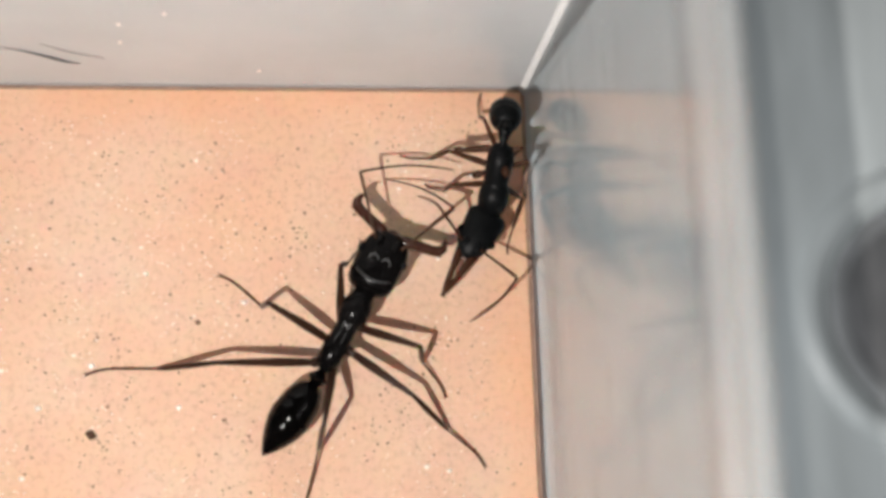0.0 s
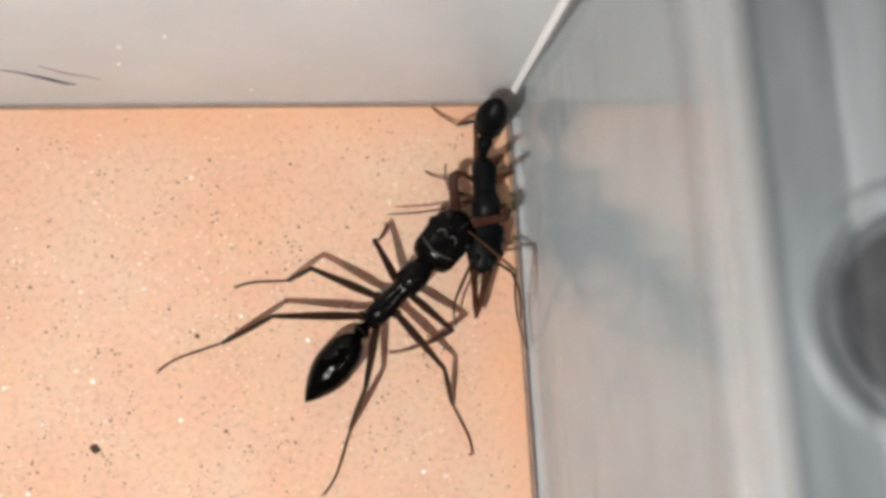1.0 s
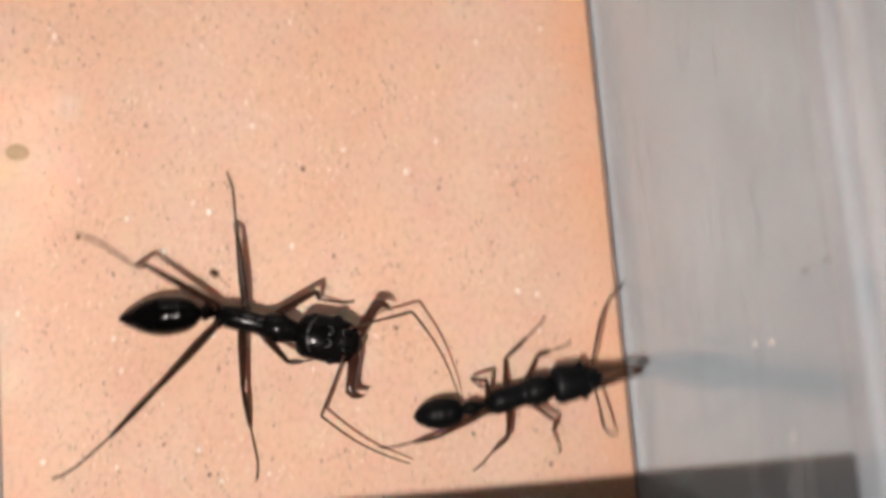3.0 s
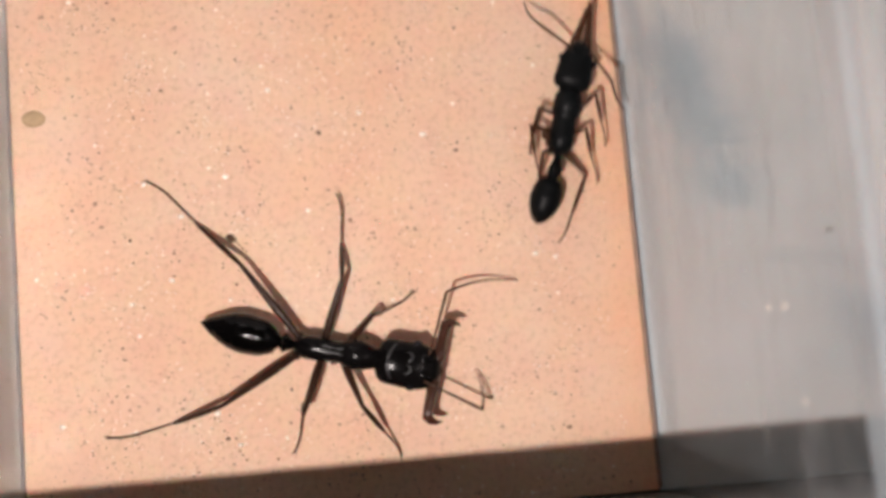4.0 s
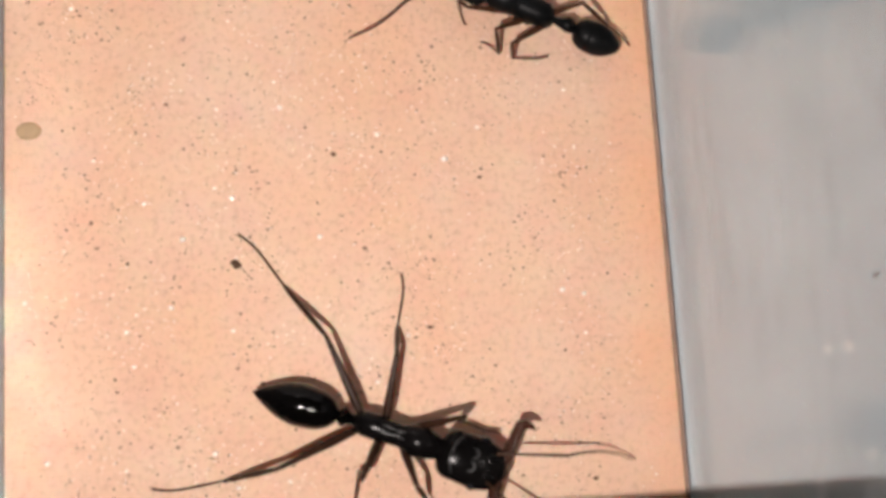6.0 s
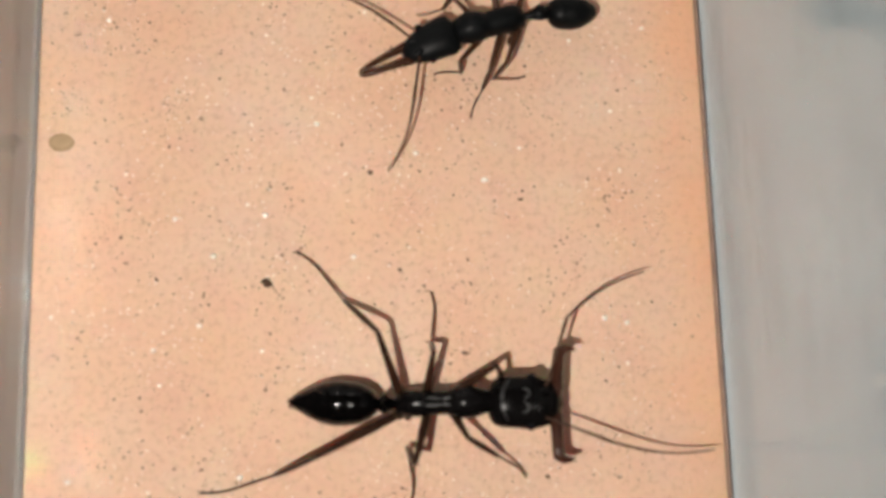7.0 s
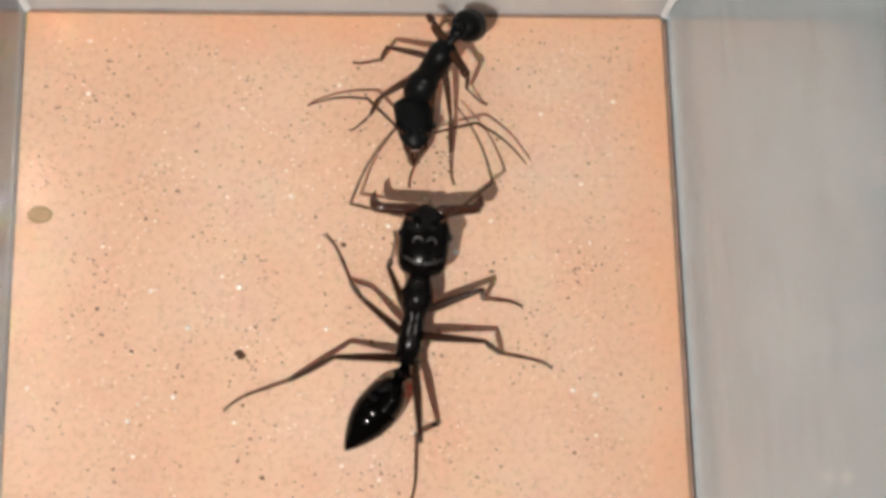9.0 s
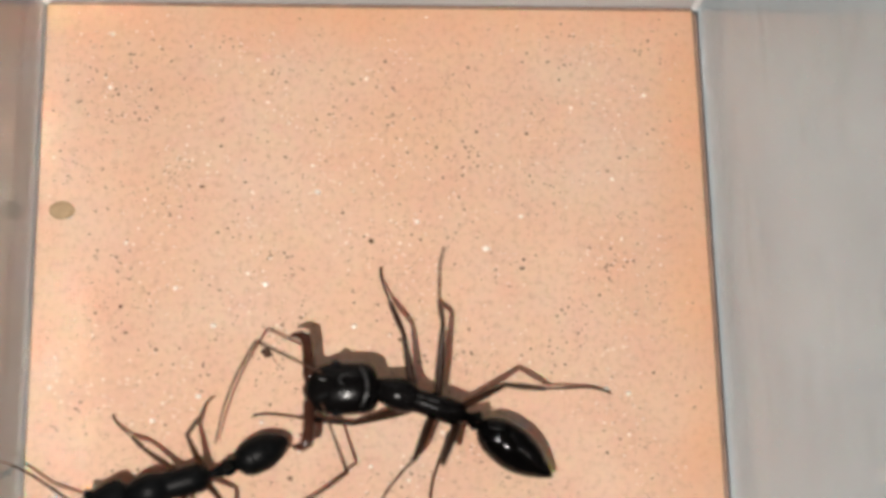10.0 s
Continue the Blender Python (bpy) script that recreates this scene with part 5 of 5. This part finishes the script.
    s(5, (25.35, 20.44, 1.56), (24.89, 24.22, 1.79), (24.41, 26.87, 1.89), (25.84, 17.47, 1.17), (-5, -5),
      (22.87, 22.95, 2.00, 21.91, 22.95), (23.69, 21.41, 2.80, 23.35, 22.68), (24.18, 20.66, 3.40, 24.20, 22.31), (26.29, 24.02, 2.20, 27.10, 23.65), (27.71, 22.00, 2.30, 28.24, 20.80), (27.12, 19.75, 0.70, 27.82, 15.72),
      (22.87, 25.79, 3.55, 22.39, 25.66, 1.17), (26.10, 27.54, 1.23, 27.32, 28.70, 1.17))
    s(5.2, (26.24, 20.02, 1.56), (24.96, 23.33, 1.79), (24.20, 25.69, 1.89), (27.33, 17.48, 1.17), (-5, -5),
      (23.34, 22.28, 2.07, 21.84, 23.75), (24.29, 20.72, 2.80, 22.45, 23.11), (24.72, 20.02, 3.27, 24.24, 22.24), (26.49, 23.66, 2.07, 26.15, 25.75), (28.39, 21.96, 2.05, 27.98, 22.81), (28.09, 19.96, 1.44, 28.04, 18.41),
      (22.34, 24.02, 3.27, 20.94, 23.54, 1.17), (25.08, 26.49, 1.42, 25.47, 27.34, 1.17))
    s(5.5, (24.53, 23.15, 1.56), (22.01, 24.98, 1.79), (19.95, 26.48, 1.89), (26.92, 20.66, 1.17), (-5, -5),
      (21.05, 24.45, 2.20, 21.77, 24.52), (22.00, 23.01, 2.80, 21.55, 23.43), (22.42, 22.27, 3.00, 24.31, 22.10), (23.77, 26.34, 1.70, 24.78, 28.11), (25.63, 25.02, 1.80, 27.60, 25.77), (26.32, 23.55, 2.80, 28.38, 22.52),
      (18.59, 24.89, 2.62, 15.53, 23.77, 1.17), (20.49, 28.29, 1.78, 19.08, 28.85, 1.17))
    s(5.7, (24.58, 23.52, 1.56), (21.91, 25.17, 1.79), (19.80, 26.65, 1.89), (27.19, 22.02, 1.17), (-5, -5),
      (20.90, 24.49, 2.20, 21.62, 24.59), (21.87, 23.18, 2.70, 21.54, 23.49), (22.42, 22.41, 2.90, 24.24, 22.19), (23.65, 26.61, 1.50, 24.60, 28.31), (25.46, 25.23, 1.80, 27.41, 26.01), (26.15, 23.76, 2.80, 28.36, 22.91),
      (18.47, 24.97, 2.47, 15.72, 23.92, 1.17), (20.33, 28.46, 1.77, 18.92, 28.85, 1.17))
    s(6.8, (22.02, 24.53, 1.56), (18.54, 24.26, 1.79), (15.40, 23.56, 1.70), (25.21, 24.19, 1.17), (-2, -2),
      (18.33, 23.12, 1.60, 16.78, 22.79), (19.80, 22.50, 2.40, 19.56, 22.29), (20.19, 22.22, 2.50, 21.68, 22.35), (18.43, 26.31, 1.60, 16.86, 27.75), (20.11, 26.12, 2.10, 20.24, 28.36), (22.06, 25.80, 2.30, 24.14, 27.87),
      (15.43, 21.80, 2.13, 13.58, 19.71, 1.17), (15.72, 25.92, 1.17, 13.75, 27.21, 1.17))
    s(7, (21.27, 24.92, 1.56), (17.64, 23.91, 1.79), (15.17, 22.79, 1.60), (24.51, 25.28, 1.17), (-2, -2),
      (18.08, 22.71, 1.90, 17.08, 22.80), (19.34, 22.25, 1.40, 18.52, 20.72), (19.96, 22.34, 2.70, 21.14, 22.47), (17.77, 25.54, 2.20, 16.44, 25.36), (19.51, 26.55, 2.30, 19.33, 28.63), (20.92, 26.17, 2.60, 22.16, 28.66),
      (16.10, 21.24, 2.11, 15.21, 18.74, 1.17), (14.52, 25.04, 1.35, 12.94, 25.68, 1.17))
    s(7.5, (20.90, 25.17, 1.56), (17.74, 23.79, 1.79), (15.28, 21.82, 1.70), (23.68, 26.30, 1.17), (-5, -5),
      (18.48, 22.54, 2.20, 17.74, 22.83), (19.48, 22.36, 1.70, 18.61, 20.65), (19.96, 22.20, 2.50, 21.09, 22.42), (15.90, 24.04, 1.10, 14.57, 23.47), (18.66, 25.89, 2.50, 18.55, 27.70), (20.28, 26.03, 2.80, 21.11, 28.52),
      (16.82, 20.66, 3.11, 17.19, 18.14, 1.17), (14.21, 23.86, 2.00, 11.81, 24.78, 1.17))
    s(7.8, (20.59, 25.23, 1.56), (17.66, 23.66, 1.79), (15.08, 21.58, 1.70), (23.39, 26.98, 1.17), (-5, -5),
      (17.97, 21.43, 2.28, 18.74, 19.77), (19.38, 22.29, 1.87, 18.72, 20.63), (19.84, 22.17, 2.54, 21.06, 22.38), (15.80, 23.76, 1.19, 14.47, 23.42), (18.33, 26.28, 2.37, 18.18, 28.00), (20.16, 26.52, 1.44, 20.86, 28.73),
      (17.09, 20.03, 3.01, 17.59, 18.40, 1.17), (14.02, 23.07, 2.67, 11.32, 23.68, 1.17))
    s(8, (20.34, 25.25, 1.56), (17.88, 23.77, 1.79), (15.45, 21.97, 1.70), (23.17, 27.34, 1.17), (-5, -5),
      (18.28, 22.37, 2.30, 17.78, 22.75), (19.44, 22.34, 2.00, 18.86, 20.62), (19.90, 22.27, 2.60, 21.04, 22.37), (15.87, 23.76, 1.30, 14.45, 23.41), (18.26, 26.61, 2.30, 17.92, 28.17), (20.20, 26.88, 0.70, 20.77, 28.85),
      (17.04, 20.61, 2.88, 17.62, 18.61, 1.17), (14.07, 22.88, 2.92, 11.28, 23.34, 1.17))
    s(8.5, (19.47, 24.87, 3.26), (18.18, 23.86, 1.79), (17.11, 21.53, 1.89), (22.19, 27.79, 1.17), (-5, -5),
      (19.64, 22.55, 1.80, 18.87, 20.61), (20.17, 24.32, 2.60, 20.59, 22.39), (20.93, 24.73, 3.50, 21.01, 23.95), (16.15, 23.95, 1.70, 14.57, 23.45), (17.85, 26.68, 2.30, 17.10, 27.98), (19.56, 26.22, 2.60, 20.66, 28.85),
      (19.62, 21.87, 2.17, 22.12, 20.65, 1.17), (16.12, 23.84, 2.65, 13.74, 25.71, 1.17))
    s(8.8, (19.17, 25.23, 3.26), (18.34, 24.13, 1.79), (17.91, 21.81, 1.89), (21.31, 27.71, 1.17), (-5, -5),
      (19.89, 22.75, 1.09, 18.92, 20.53), (20.30, 24.64, 1.95, 20.58, 22.03), (20.57, 24.71, 3.44, 20.77, 24.44), (15.83, 23.67, 1.78, 14.48, 23.60), (16.69, 26.13, 2.43, 14.69, 26.70), (19.02, 26.55, 3.08, 19.53, 28.85),
      (20.26, 22.36, 2.29, 22.66, 21.00, 1.17), (16.41, 23.06, 2.46, 14.49, 23.06, 1.17))
    s(9, (18.44, 25.90, 3.26), (17.54, 24.76, 1.79), (17.32, 22.20, 1.89), (20.64, 28.43, 1.17), (-5, -5),
      (17.63, 22.22, 0.80, 16.96, 20.74), (18.92, 23.66, 1.60, 18.98, 20.74), (19.58, 25.09, 3.40, 20.65, 24.58), (15.38, 24.22, 1.80, 14.57, 23.36), (16.12, 26.57, 2.50, 14.67, 26.56), (18.06, 27.22, 3.20, 18.95, 28.85),
      (19.59, 23.01, 2.36, 22.08, 21.73, 1.17), (15.46, 23.96, 2.40, 13.04, 24.30, 1.17))
    s(9.04, (18.51, 25.87, 3.26), (17.59, 24.74, 1.79), (17.38, 22.17, 1.89), (20.69, 28.42, 1.17), (-5, -5),
      (17.68, 22.20, 0.80, 17.02, 20.72), (18.98, 23.64, 1.60, 19.03, 20.73), (19.64, 25.06, 3.40, 20.70, 24.57), (15.44, 24.20, 1.80, 14.63, 23.34), (16.18, 26.55, 2.50, 14.72, 26.55), (18.12, 27.19, 3.20, 19.00, 28.85),
      (19.65, 22.99, 2.36, 22.14, 21.71, 1.17), (15.52, 23.93, 2.41, 13.10, 24.28, 1.17))
    s(9.1, (2.24, 18.65, 1.56), (2.41, 19.79, 6.00), (1.89, 21.71, 6.10), (2.72, 16.55, 1.17), (-5, -5),
      (12.97, 15.48, 2.10, 12.33, 14.41), (14.27, 16.70, 1.80, 14.44, 14.58), (15.29, 18.33, 2.00, 16.04, 17.30), (11.21, 17.61, 2.30, 10.28, 18.23), (12.51, 19.78, 2.30, 11.51, 20.85), (14.07, 20.48, 2.10, 14.51, 22.61),
      (4.12, 20.27, 6.01, 14.55, 15.06, 1.17), (4.16, 20.42, 5.91, 9.60, 18.91, 1.17))
    s(9.2, (8.43, 8.37, 1.56), (5.48, 7.35, 2.02), (3.33, 6.09, 2.15), (11.20, 9.84, 1.17), (-5, -5),
      (5.99, 5.76, 2.20, 5.22, 4.70), (7.38, 6.16, 2.80, 7.48, 5.11), (8.74, 7.19, 3.50, 9.04, 6.22), (4.57, 7.82, 1.00, 3.58, 10.24), (6.72, 9.41, 0.70, 6.58, 11.95), (7.68, 9.64, 0.70, 7.69, 12.66),
      (4.76, 5.96, 3.71, 3.19, 4.95, 1.17), (6.24, 8.98, 3.18, 4.25, 10.54, 1.17))
    s(9.5, (8.40, 8.32, 1.56), (5.47, 7.21, 1.88), (3.27, 6.02, 2.00), (11.05, 10.40, 1.17), (-5, -5),
      (5.41, 5.93, 2.00, 4.93, 4.83), (7.44, 6.30, 2.80, 7.38, 5.00), (9.20, 7.11, 3.40, 10.08, 6.05), (4.23, 7.68, 1.80, 2.78, 8.44), (6.06, 10.14, 1.60, 4.86, 12.40), (8.24, 9.95, 2.90, 8.29, 12.38),
      (4.00, 5.54, 3.63, 2.51, 4.27, 1.17), (3.05, 7.89, 2.45, 1.02, 8.42, 1.17))
    s(9.7, (8.33, 8.27, 1.56), (5.52, 6.89, 1.91), (3.28, 5.80, 2.04), (11.32, 10.35, 1.17), (-5, -5),
      (5.75, 5.86, 2.40, 5.25, 4.79), (7.50, 6.25, 2.80, 7.48, 4.97), (9.24, 7.05, 3.40, 10.18, 6.03), (4.53, 7.62, 1.80, 3.11, 8.39), (6.29, 10.14, 1.60, 4.90, 12.38), (8.33, 9.89, 2.80, 8.37, 12.40),
      (4.16, 5.47, 3.62, 2.82, 4.21, 1.17), (3.22, 7.85, 1.85, 1.33, 8.35, 1.17))
    s(9.8, (8.63, 8.15, 1.56), (5.77, 6.92, 1.91), (3.52, 5.86, 2.04), (11.77, 10.01, 1.17), (-5, -5),
      (6.02, 5.76, 2.32, 5.03, 4.82), (7.78, 6.20, 2.83, 7.26, 5.06), (9.50, 6.95, 3.40, 9.91, 6.06), (4.84, 7.54, 1.83, 2.96, 8.06), (6.64, 9.88, 1.73, 5.07, 12.43), (8.86, 9.71, 2.60, 8.45, 12.39),
      (4.27, 5.42, 3.44, 2.80, 4.39, 1.17), (3.40, 7.62, 1.76, 1.51, 8.25, 1.17))
    s(10, (7.68, 8.37, 1.56), (4.66, 7.55, 1.91), (2.36, 6.57, 2.03), (10.97, 9.87, 1.17), (-5, -5),
      (4.91, 6.02, 2.10, 4.41, 4.92), (6.72, 6.61, 2.90, 6.64, 5.31), (8.37, 7.21, 3.40, 9.12, 6.15), (3.84, 7.88, 1.90, 2.54, 7.18), (5.13, 9.38, 2.10, 3.43, 10.81), (6.90, 9.82, 3.20, 7.47, 11.68),
      (2.72, 5.85, 2.95, 0.86, 5.46, 1.17), (2.06, 7.59, 1.67, 0.15, 8.53, 1.17))
    animate(SMALL, SMALL_PARTS, s, 0.78, SPEC_SMALL, BODY_SMALL, 2.3, 0.46, ((0.0, 0.0), (8.1, 0.0), (8.4, 92.0), (9.0, 96.0), (9.2, 0.0), (10.0, 0.0)), 4.0)


motions()
